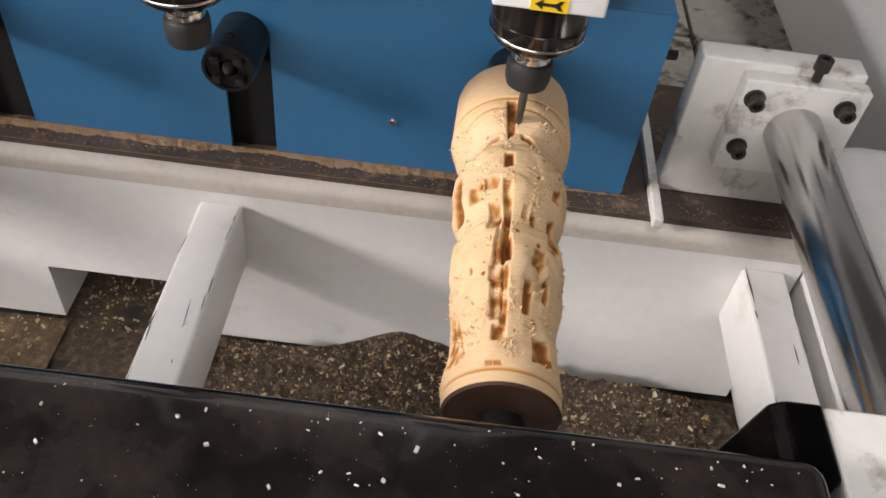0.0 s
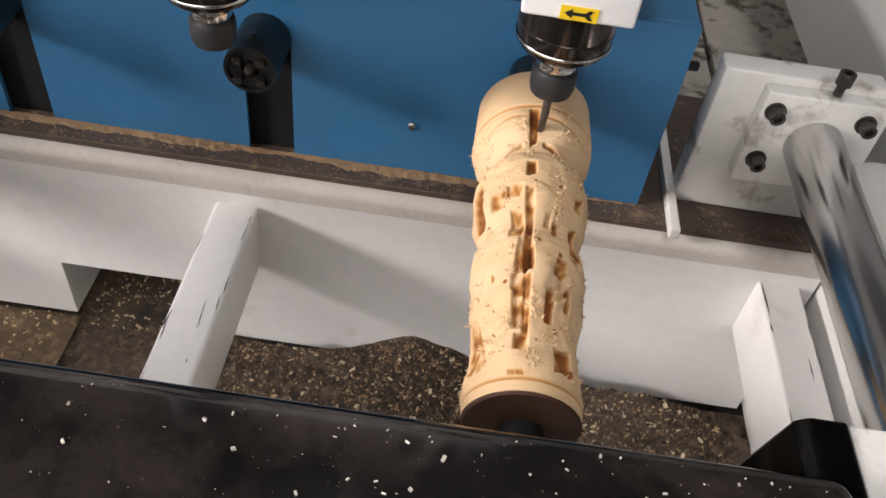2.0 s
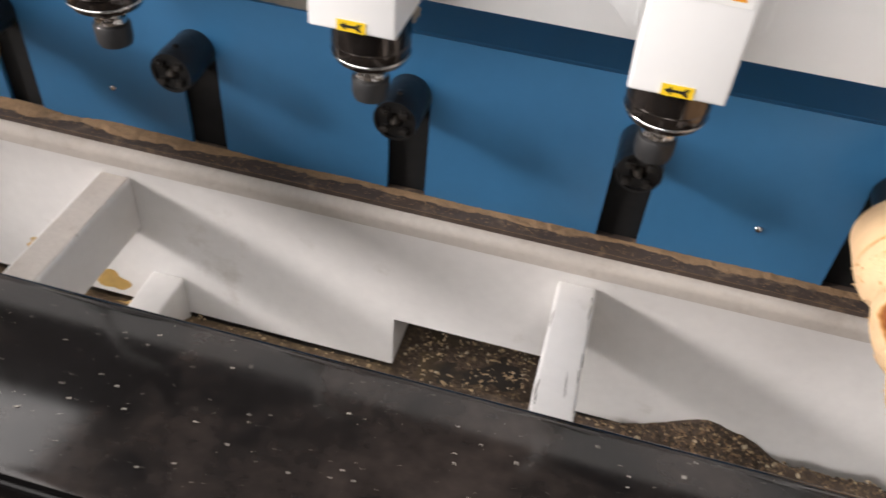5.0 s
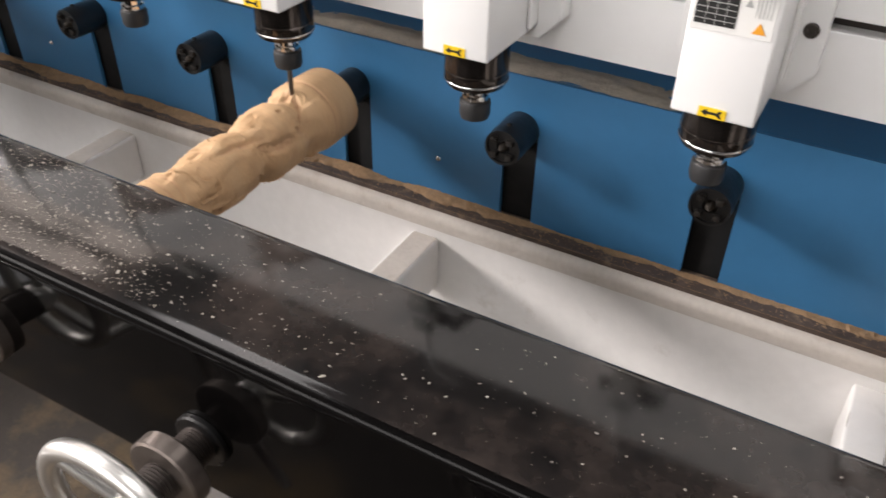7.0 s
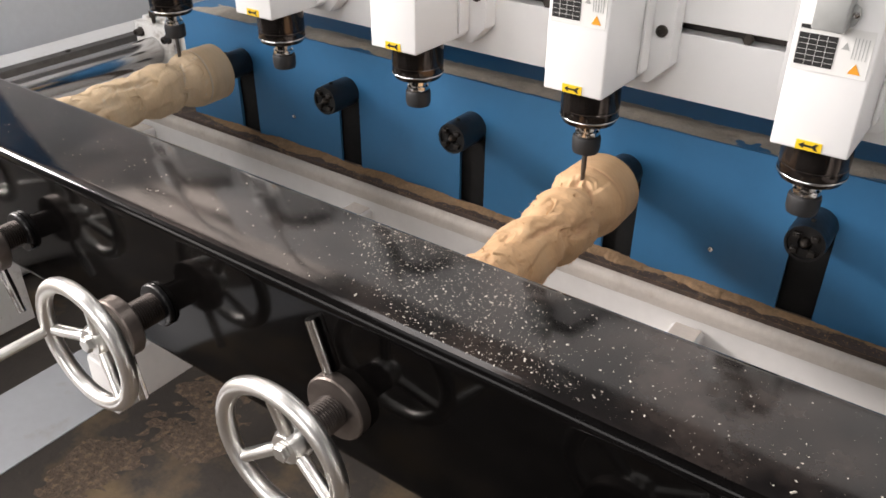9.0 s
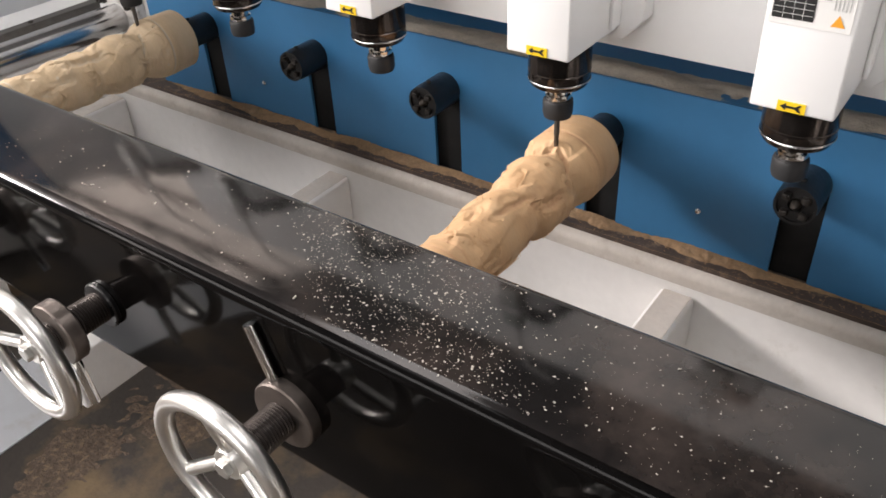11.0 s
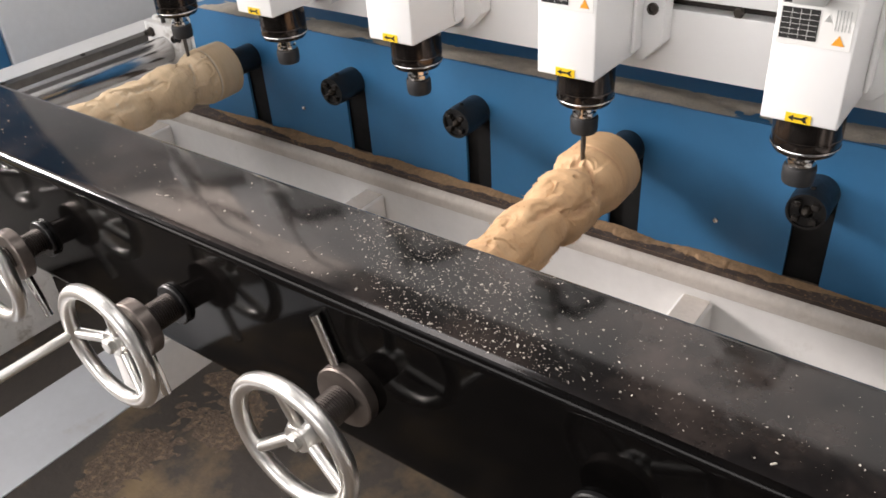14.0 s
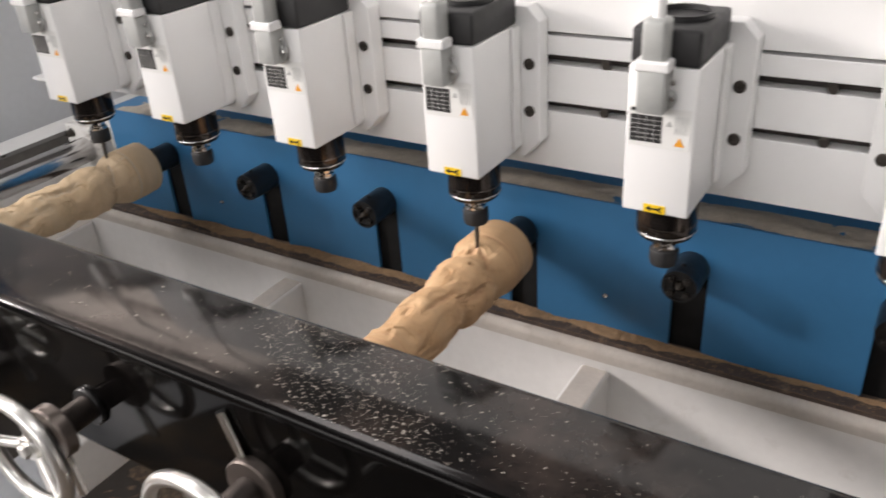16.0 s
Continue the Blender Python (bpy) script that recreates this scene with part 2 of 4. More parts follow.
box(wb, -8, -7.4, -8.2, -8.0, 1.9, 3.9, 0)
box(wb, 3.2, 10, -8.2, -8.0, 1.9, 3.9, 0)
w = part("wall_south", wb, WALLPAINT)
tagged(w, "added hall wall out of view, left open for the front fill lamp", "wall", kind="structure")
w = part("wall_east", box(NB(), 10.0, 10.2, -8, 8, 0, 5, 0), WALLPAINT)
tagged(w, "pale painted hall wall", "wall", kind="structure")
wb = NB()
box(wb, -8.2, -8.0, -8, -5.4, 0, 5, 0)
box(wb, -8.2, -8.0, -1.6, 8, 0, 5, 0)
box(wb, -8.2, -8.0, -5.4, -1.6, 4.95, 5, 0)
w = part("wall_west", wb, WALLPAINT)
tagged(w, "added hall wall out of view, left open for the left key lamp", "wall", kind="structure")
c = part("ceiling", box(NB(), -8.2, 10.2, -8.2, 8.2, 5.0, 5.2, 0), ROOF)
tagged(c, "grey sheet metal hall roof", "ceiling", kind="structure")
# translucent roof sheets beyond the gantry, with dark trusses under them
DAYSHEET = bpy.data.materials.new("daylit_roof_sheet")
DAYSHEET.use_nodes = True
ds = DAYSHEET.node_tree.nodes["Principled BSDF"]
ds.inputs["Base Color"].default_value = (0.6, 0.55, 0.5, 1)
ds.inputs["Emission Color"].default_value = (1.0, 0.85, 0.76, 1)
ds.inputs["Emission Strength"].default_value = 2.6
rl = thing("roof_light", "dusty translucent roof sheets between dark trusses", "roof light")
tagged(rl, kind="structure")
for k in range(4):
    part("sheet", box(NB(), -7.9 + 1.15 * k, -6.85 + 1.15 * k, 1.4, 5.0, 4.965, 4.99, 0), DAYSHEET, rl)
for k in range(3):
    part("truss_chord", box(NB(), -7.9, -2.9, 1.9 + 1.3 * k, 2.05 + 1.3 * k, 4.5, 4.62, 0.01), BLACK, rl)
    for q in range(6):
        x0 = -7.6 + 0.8 * q
        part("truss_web", tube(NB(), [(x0, 1.975 + 1.3 * k, 4.62), (x0 + 0.4, 1.975 + 1.3 * k, 4.96)], 0.03, 8), BLACK, rl)

# ---------------------------------------------------------------- machine bed
bed = thing("machine_bed", "white welded steel machine bed with cross tubes over sawdust", "machine bed")
FACE = -0.0535                      # front face of the rail
prof = [(0.06, 0.4), (-0.038, 0.4)]
for k in range(1, 7):
    a = math.pi / 2 * k / 6
    prof.append((-0.038 - 0.0155 * math.sin(a), 0.3845 + 0.0155 * math.cos(a)))


part("rail_shoulder", extrude_outline(NB(), prof + [(FACE, 0.3762), (0.06, 0.3762)], -0.5, 2.88, pose(0, 0, 0, 90, 0, 90)), WHITE, bed, smooth=40)
web = [(-0.5, 0.028), (1.72, 0.028), (1.72, 0.155), (1.9925, 0.155), (1.9925, 0.028), (2.88, 0.028), (2.88, 0.376), (-0.5, 0.376)]
part("front_rail", extrude_outline(NB(), web, -0.06, -FACE, FRONT), WHITE, bed)
TUBES = (-0.45, 0.36, 1.172, 1.993, 2.793)
for x0 in TUBES:
    b = box(NB(), x0, x0 + 0.063, -0.78, FACE - 0.0005, 0.238, 0.35, 0.006, 3)
    part("cross_tube", b, WHITE, bed, smooth=40)
DUSTWHITE = mat("dust_on_white_paint", (0.56, 0.52, 0.475), 0.85, vary=0.12, scale=14, bump=0.0006, bscale=150, second=(0.4, 0.35, 0.3), spread=(0.56, 0.78), sscale=16, grain=120)
lip = [(-0.0372, 0.4012)]
for k in range(0, 8):
    a = math.pi / 2 * k / 7
    lip.append((-0.038 - 0.0167 * math.sin(a), 0.3845 + 0.0167 * math.cos(a)))
lip.append((FACE - 0.0012, 0.369))
inner = [(y + 0.003, z - 0.003) for y, z in lip[::-1]]
part("dusty_lip", extrude_outline(NB(), lip + inner, -0.5, 2.88, pose(0, 0, 0, 90, 0, 90)), DUSTWHITE, bed, "grey dust film on the rounded shoulder", smooth=40)
part("ledge_strip", box(NB(), -0.5, 2.88, -0.0368, 0.3, LEDGE - 0.018 + 0.0003, LEDGE - 0.006, 0.001), RUST, bed, "rusty brown steel strip strewn with sawdust")
for x0 in TUBES[:3]:
    part("dust_film", box(NB(), x0 + 0.006, x0 + 0.057, -0.7, FACE - 0.002, 0.3501, 0.3512, 0.0005, 1), DUSTWHITE, bed, "grey dust film on the tube")
for x0, x1, rx, ye in ((2.885, 3.3, 3.03, 0.1), (-0.92, -0.505, -0.69, 1.9)):
    o = thing("side_frame", "white painted steel side frame with a dark guide rail", "machine frame", "side frames")
    o_right = o if ye < 1 else o_right
    part("frame_tube", box(NB(), x0, x1, -1.3, ye, 0.0, 0.5, 0.05, 5), WHITE, o, smooth=40)
    part("guide_rail", box(NB(), rx, rx + 0.04, -1.2, ye - 0.1, 0.5005, 0.53, 0.004, 2), STEEL, o, "dark steel guide rail")
    for k in range(12 if ye > 1 else 5):
        part("rail_bolt", lathe(NB(), [(0.007, 0.53), (0.007, 0.534), (0.005, 0.535)], Matrix.Translation((rx + 0.02, -1.1 + 0.25 * k, 0)), 12), BOLT, o)
part("raised_tube", box(NB(), 3.1, 3.42, 0.1005, 1.9, 0.205, 0.44, 0.03, 5), WHITE, o_right, "white tube raised over the slabs", smooth=40)
for yy in (0.3, 1.75):
    part("tube_foot", box(NB(), 3.2, 3.3, yy, yy + 0.1, 0.0, 0.206, 0.004), WHITE, o_right)
part("foot_tube", box(NB(), 1.235, 1.30, -0.6, FACE - 0.0005, 0.0, 0.125, 0.005, 3), WHITE, bed, smooth=40)
nb = thing("neighbouring_cabinet", "white and blue sheet metal cabinet beside the machine", "machine cabinet")
part("white_panel", box(NB(), -1.9, -1.15, -0.087, 2.4, 0.06, 1.7, 0.01), WALLWHITE, nb)
# Runs on out of view, lengthened to shade the left stations from the key lamp.
part("blue_panel", box(NB(), -1.9, -1.15, -0.8, -0.089, 0.06, 1.7, 0.01), BLUE, nb)
part("plinth", box(NB(), -1.88, -1.17, -0.78, 2.38, 0.0, 0.059, 0), BLACK, nb)

# ---------------------------------------------------------------- blue headstock housing
head = thing("headstock_housing", "blue painted steel housing with eight upright slots", "machine housing")
BZ0, BZ1, BX0, BX1 = LEDGE - 0.005, 0.702, -0.26, 2.6
xs = [BX0] + [0.5 * (STATIONS[i] + STATIONS[i + 1]) for i in range(7)] + [BX1]
for i, cx in enumerate(STATIONS):
    zc = 0.594
    arc = [(cx + 0.0325 * math.cos(math.pi * k / 14), zc + 0.0325 * math.sin(math.pi * k / 14)) for k in range(15)]
    pts = [(xs[i], BZ0), (cx - 0.0325, BZ0)] + arc[::-1] + [(cx + 0.0325, BZ0), (xs[i + 1], BZ0), (xs[i + 1], BZ1), (xs[i], BZ1)]
    part("front_panel", extrude_outline(NB(), pts, -0.008, 0.0, FRONT), BLUE, head)
part("top_panel", box(NB(), BX0, BX1, 0.0085, 0.5, BZ1 - 0.008, BZ1, 0.002), BLUE, head)
part("side_panel", box(NB(), BX1 - 0.008, BX1 + 0.0, 0.0085, 0.5, BZ0, BZ1 - 0.0085, 0.001), BLUE, head)
part("side_panel", box(NB(), BX0, BX0 + 0.008, 0.0085, 0.5, BZ0, BZ1 - 0.0085, 0.001), BLUE, head)
# Black sheet close behind the open slots stands in for their dark hollow.
part("slot_shade_sheet", box(NB(), BX0 + 0.02, BX1 - 0.02, 0.0115, 0.02, BZ0, BZ1 - 0.02, 0), HOLE, head)
for bx in (0.13, 1.199, 2.263):
    b = lathe(NB(), [(0.0055, 0), (0.0055, 0.002), (0.004, 0.004), (0.0015, 0.0045)], Matrix.Translation((bx, 0, 0.494)) @ FRONT, 14)
    part("panel_screw", b, CHROME, head, "small shiny screw head", smooth=30)


TOOTH = mat("worn_bright_steel", (0.05, 0.046, 0.043), 0.3, metal=0.7, vary=0.6, scale=70)


def chuck(cx):
    """Black drive chuck that comes out of a slot."""
    t = thing("drive_chuck", "black steel drive chuck in a housing slot", "chuck", "drive chucks", (cx, 0, AXZ))
    b = lathe(NB(), [(0.024, -0.028), (0.03, -0.01), (0.0335, 0.0), (0.0335, 0.064), (0.032, 0.073), (0.030, 0.075), (0.012, 0.075), (0.01, 0.067)], FRONT, 36)
    part("barrel", b, BLACK, t, smooth=35)
    part("centre_point", lathe(NB(), [(0.008, 0.068), (0.007, 0.08), (0.001, 0.088)], FRONT, 16), BOLT, t, smooth=35)
    for k in range(4):
        a = math.radians(45 + 90 * k)
        x, z = 0.02 * math.cos(a), 0.02 * math.sin(a)
        part("drive_tooth", box(NB(), x - 0.006, x + 0.006, -0.085, -0.074, z - 0.005, z + 0.005, 0.002), TOOTH, t, smooth=40)
    b = lathe(NB(), [(0.0328, 0.0735), (0.0325, 0.079), (0.028, 0.079), (0.0275, 0.0745)], FRONT, 28, False)
    part("face_ring", b, BLACK, t, smooth=35)
    part("set_screw", lathe(NB(), [(0.0045, 0.0), (0.0045, 0.004), (0.002, 0.005)], pose(0.0, -0.055, 0.033), 10), TOOTH, t)
    return t


for i, cx in enumerate(STATIONS):
    chuck(cx)

# ---------------------------------------------------------------- carved posts


PROFILE = [(-0.09, 0.0665), (-0.15, 0.068), (-0.168, 0.0675), (-0.186, 0.0625), (-0.2, 0.0535), (-0.209, 0.0502), (-0.217, 0.05), (-0.226, 0.0545), (-0.238, 0.0595),
           (-0.258, 0.0605), (-0.29, 0.058), (-0.308, 0.0525), (-0.321, 0.0478), (-0.33, 0.0476), (-0.338, 0.0515), (-0.352, 0.054), (-0.378, 0.0545), (-0.41, 0.052),
           (-0.43, 0.0482), (-0.447, 0.0472), (-0.468, 0.0485), (-0.485, 0.051), (-0.503, 0.0525), (-0.523, 0.0515)]


def carved_post(cx, seed, scorched, material, label, trenches, scoops, arcs, crisp=4.0, extra=16, lumpy=1.0, fuzz=0.00022):
    """A turned and carved pine post between chuck and tailstock, with relief and trenches cut into its skin."""
    rnd = random.Random(seed)
    off = Vector((rnd.uniform(0, 50), rnd.uniform(0, 50), rnd.uniform(0, 50)))
    ys, rs = [-p[0] for p in PROFILE], [p[1] for p in PROFILE]
    y0, y1 = PROFILE[0][0], PROFILE[-1][0]
    n, rows = (320, 420) if scorched > 0.5 else (230, 300)
    sway = 1.2 if crisp > 4 else 5.0
    cuts = list(trenches)
    for _ in range(extra):
        cuts.append((rnd.uniform(0, 360), rnd.uniform(4, 15), -rnd.uniform(0.16, 0.47), rnd.uniform(0.008, 0.04), rnd.uniform(0.0015, 0.005), rnd.uniform(-1.5, 1.5)))
    leaves = []
    for _ in range(scoops):
        leaves.append((rnd.uniform(0, 360), -rnd.uniform(0.17, 0.49), rnd.uniform(0.012, 0.026), rnd.uniform(0, 6.28), rnd.uniform(0.0025, 0.006)))
    verts, faces, scorch_and_shade = [], [], []

    def edge(v, w):
        return min(1.0, max(0.0, (1.0 - abs(v)) * w))

    for j in range(rows):
        y = y0 + (y1 - y0) * j / (rows - 1)
        r0 = float(np.interp(-y, ys, rs))
        near = [q for q in cuts if abs(y - q[2]) < q[3]]
        close = [q for q in leaves if abs(y - q[1]) < q[2] * 1.4]
        for k in range(n):
            deg = 360.0 * k / n
            a = radians(deg)
            p = Vector((math.cos(a) * 1.3, math.sin(a) * 1.3, -y * 17.0)) + off
            r, burn = r0, 0.0
            carve = min(1.0, max(0.0, (-0.155 - y) / 0.012)) * min(1.0, max(0.0, (y + 0.508) / 0.01))
            if carve > 0:
                big = noise.noise(p * 1.1)
                step = math.tanh(7 * (noise.noise(p * 1.4 + Vector((7, 3, 1))) - 0.08))
                fine_ = noise.noise(p * 7)
                r += carve * (0.002 * big + lumpy * (0.0019 * step + 0.0004 * fine_))
                wob = 1 + 0.35 * noise.noise(p * 2.6)
                for ca, cy, rad, turn, dp in close:
                    u = radians((deg - ca + 180) % 360 - 180) * r0
                    v = y - cy
                    d = math.hypot(u, v) / (rad * wob)
                    if d < 1.25 and u * math.cos(turn) + v * math.sin(turn) > -0.2 * rad:
                        side = min(1.0, 0.2 + (u * math.cos(turn) + v * math.sin(turn)) / rad)
                        r += carve * side * (-dp * d ** 3 if d < 1 else 0.45 * dp * (1.25 - d) / 0.25)
                spot = noise.noise(p * 5.5 + Vector((2, 9, 4)))
                # Brown tint follows the cuts, stronger in the deep ones.
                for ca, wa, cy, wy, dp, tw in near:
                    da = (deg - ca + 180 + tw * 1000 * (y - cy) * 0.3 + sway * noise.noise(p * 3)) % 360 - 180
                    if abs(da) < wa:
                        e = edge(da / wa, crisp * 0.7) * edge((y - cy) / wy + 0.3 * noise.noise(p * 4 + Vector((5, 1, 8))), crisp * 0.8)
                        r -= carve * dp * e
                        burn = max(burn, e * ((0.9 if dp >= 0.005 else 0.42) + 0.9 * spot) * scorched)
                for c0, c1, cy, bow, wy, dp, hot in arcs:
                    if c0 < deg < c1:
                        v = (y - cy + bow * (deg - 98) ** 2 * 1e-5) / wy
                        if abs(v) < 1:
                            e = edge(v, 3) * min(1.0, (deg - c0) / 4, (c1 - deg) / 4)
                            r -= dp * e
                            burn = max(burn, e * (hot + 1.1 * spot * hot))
                burn = max(burn, carve * scorched * (spot - 0.56) * 5)
            # Both ring grooves get the same brown tint on every post.
            if abs(y + 0.158) < 0.002 or abs(y + 0.511) < 0.0016:
                r -= 0.0022
                burn = max(burn, 0.45)
            if carve > 0:
                r += fuzz * (0.3 + 7.0 * max(0.0, noise.noise(p * 2.3) - 0.1)) * noise.noise(p * 38)
            verts.append((r * math.cos(a), y, r * math.sin(a)))
            scorch_and_shade.append(min(0.9, max(0.0, burn)))
    for j in range(rows - 1):
        for k in range(n):
            k2 = (k + 1) % n
            faces.append((j * n + k, j * n + k2, (j + 1) * n + k2, (j + 1) * n + k))
    me = bpy.data.meshes.new("post_body")
    me.from_pydata(verts, [], faces)
    me.materials.append(material)
    me.polygons.foreach_set("use_smooth", [True] * len(me.polygons))
    me.attributes.new("scorch_and_shade", "FLOAT", "POINT").data.foreach_set("value", scorch_and_shade)
    t = thing("carved_post", label, "carved post", "wooden posts", (cx, 0, AXZ))
    ob = new("post_body", me)
    ob.parent = t
    rb = rs[0] - 0.0002
    part("back_end", lathe(NB(), [(rb, -y0), (rb - 0.002, -y0 - 0.002), (0.01, -y0 - 0.002)], FRONT, 60), material, t)
    re = rs[-1] + 0.0002
    part("front_end", lathe(NB(), [(re, -y1 - 0.0003), (re - 0.0025, -y1 + 0.002), (0.008, -y1 + 0.002)], FRONT, 60), ENDGRAIN, t, "sawn end grain with its shade put into the dark brown")
    # torn fibres standing off the skin
    fv, ff = [], []
    tries, wanted = 0, int(2300 * scorched) + 40
    while wanted and tries < 40000:
        tries += 1
        i = rnd.randrange(int(rows * 0.16) * n, int(rows * 0.95) * n)
        v = Vector(verts[i])
        out = Vector((v.x, 0, v.z)).normalized()
        if scorch_and_shade[i] > 0.5 or noise.noise(Vector((out.x * 1.3, out.z * 1.3, -v.y * 17.0)) * 2.3 + off * 2.3) < 0.13:
            continue
        wanted -= 1
        side = Vector((rnd.uniform(-1, 1), rnd.uniform(-1, 1), rnd.uniform(-1, 1))).normalized()
        ln = rnd.uniform(0.001, 0.0045)
        q = v + out * ln * rnd.uniform(0.1, 0.8) + side * ln * 0.8
        w_ = out.cross(side).normalized() * rnd.uniform(0.0004, 0.0011)
        b0 = len(fv)
        v = v - out * 0.0006
        fv += [v - w_, v + w_, q + w_ * 0.5, q - w_ * 0.5, v + out * 0.0009]
        ff += [(b0, b0 + 1, b0 + 2, b0 + 3), (b0, b0 + 4, b0 + 3), (b0 + 1, b0 + 2, b0 + 4)]
    fm = bpy.data.meshes.new("wood_fuzz")
    fm.from_pydata(fv, [], ff)
    fm.materials.append(material)
    fo = new("wood_fuzz", fm)
    fo.parent = t
    tagged(fo, "fine torn wood fibres", kind="stuff")
    return t


carved_post(STATIONS[0], 11, 0.25, WOODDUSTY, "dusty tan pine post with carved relief beside the steel shaft",
            [(58, 12, -0.345, 0.055, 0.009, 0.2), (120, 16, -0.27, 0.03, 0.005, 0), (30, 14, -0.42, 0.03, 0.004, 0), (70, 5, -0.47, 0.008, 0.004, 0), (62, 4, -0.168, 0.005, 0.005, 0)],
            30, [(10, 75, -0.2, 0.3, 0.004, 0.004, 0.3)], 2.0, 8, 0.9)
# This post's arcs: deep groove shadow put into a brown tint.
carved_post(STATIONS[3], 23, 0.4, WOODTAN, "tan pine post with deep carved relief under the cutter",
            [(60, 9, -0.36, 0.05, 0.005, 0.4), (95, 14, -0.2, 0.012, 0.005, 0), (20, 12, -0.28, 0.035, 0.005, 0.5), (40, 24, -0.31, 0.03, 0.004, 0.3), (140, 20, -0.3, 0.04, 0.004, 0.2),
             (25, 10, -0.235, 0.012, 0.006, 0), (70, 5, -0.25, 0.006, 0.004, 0)],
            36, [(20, 85, -0.192, 0.9, 0.006, 0.005, 0.35), (108, 165, -0.2, 0.8, 0.005, 0.005, 0.3), (30, 120, -0.49, 0.2, 0.003, 0.003, 0.3)], 2.2, 8, 0.9)
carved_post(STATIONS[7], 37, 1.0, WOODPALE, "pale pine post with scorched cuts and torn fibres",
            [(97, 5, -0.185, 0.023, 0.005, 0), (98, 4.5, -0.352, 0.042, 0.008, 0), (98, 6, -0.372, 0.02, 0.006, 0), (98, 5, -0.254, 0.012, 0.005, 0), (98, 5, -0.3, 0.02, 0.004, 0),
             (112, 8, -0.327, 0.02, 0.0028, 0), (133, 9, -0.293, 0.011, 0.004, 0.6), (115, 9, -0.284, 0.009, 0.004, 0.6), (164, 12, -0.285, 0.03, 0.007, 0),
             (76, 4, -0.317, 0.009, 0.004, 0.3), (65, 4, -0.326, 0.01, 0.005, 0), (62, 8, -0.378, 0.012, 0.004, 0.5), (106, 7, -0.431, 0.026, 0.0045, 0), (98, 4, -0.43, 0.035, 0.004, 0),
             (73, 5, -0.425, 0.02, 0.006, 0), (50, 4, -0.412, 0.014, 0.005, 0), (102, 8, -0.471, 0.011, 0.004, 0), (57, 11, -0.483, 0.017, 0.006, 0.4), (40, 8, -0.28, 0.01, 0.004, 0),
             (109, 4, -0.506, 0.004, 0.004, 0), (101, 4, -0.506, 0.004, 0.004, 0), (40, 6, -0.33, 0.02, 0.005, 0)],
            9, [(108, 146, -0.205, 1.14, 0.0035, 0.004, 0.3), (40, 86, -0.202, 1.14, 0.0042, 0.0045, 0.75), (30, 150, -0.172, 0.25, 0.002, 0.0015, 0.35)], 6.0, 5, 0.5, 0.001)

# ---------------------------------------------------------------- gantry
GY, GZ0, GZ1 = -0.07, 0.79, 1.45
gan = thing("gantry_beam", "white painted gantry beam with two dark clamping slots", "gantry")
SLOTZ = (0.906, 0.990)
zz = [GZ0, SLOTZ[0] - 0.0085, SLOTZ[0] + 0.0085, SLOTZ[1] - 0.0085, SLOTZ[1] + 0.0085, 1.032, 1.038, GZ1]
for z0, z1 in ((zz[0], zz[1]), (zz[2], zz[3]), (zz[4], zz[5]), (zz[6], zz[7])):
    part("face_plate", box(NB(), -0.15, 2.55, GY, GY + 0.03, z0, z1, 0.0015), SPWHITE, gan)
# The slots' recess shade is put into this dark brown sheet.
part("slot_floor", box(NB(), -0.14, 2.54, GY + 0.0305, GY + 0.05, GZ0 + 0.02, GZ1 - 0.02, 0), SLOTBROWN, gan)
part("beam_body", box(NB(), -0.15, 2.55, GY + 0.0505, 0.7, GZ0 + 0.002, GZ1, 0.004), SPWHITE, gan)
for x0 in (0.05, 2.1):
    part("column", box(NB(), x0, x0 + 0.3, 0.51, 0.69, 0.0, GZ0 + 0.001, 0.004), SPWHITE, gan)
for zc in SLOTZ:
    for i in range(7):
        xc = 0.5 * (STATIONS[i] + STATIONS[i + 1]) + 0.02
        b = lathe(NB(), [(0.009, -0.004), (0.009, 0.002), (0.007, 0.004)], Matrix.Translation((xc, GY, zc)) @ FRONT, 6)
        part("slot_nut", b, BOLT, gan)

# ---------------------------------------------------------------- spindles


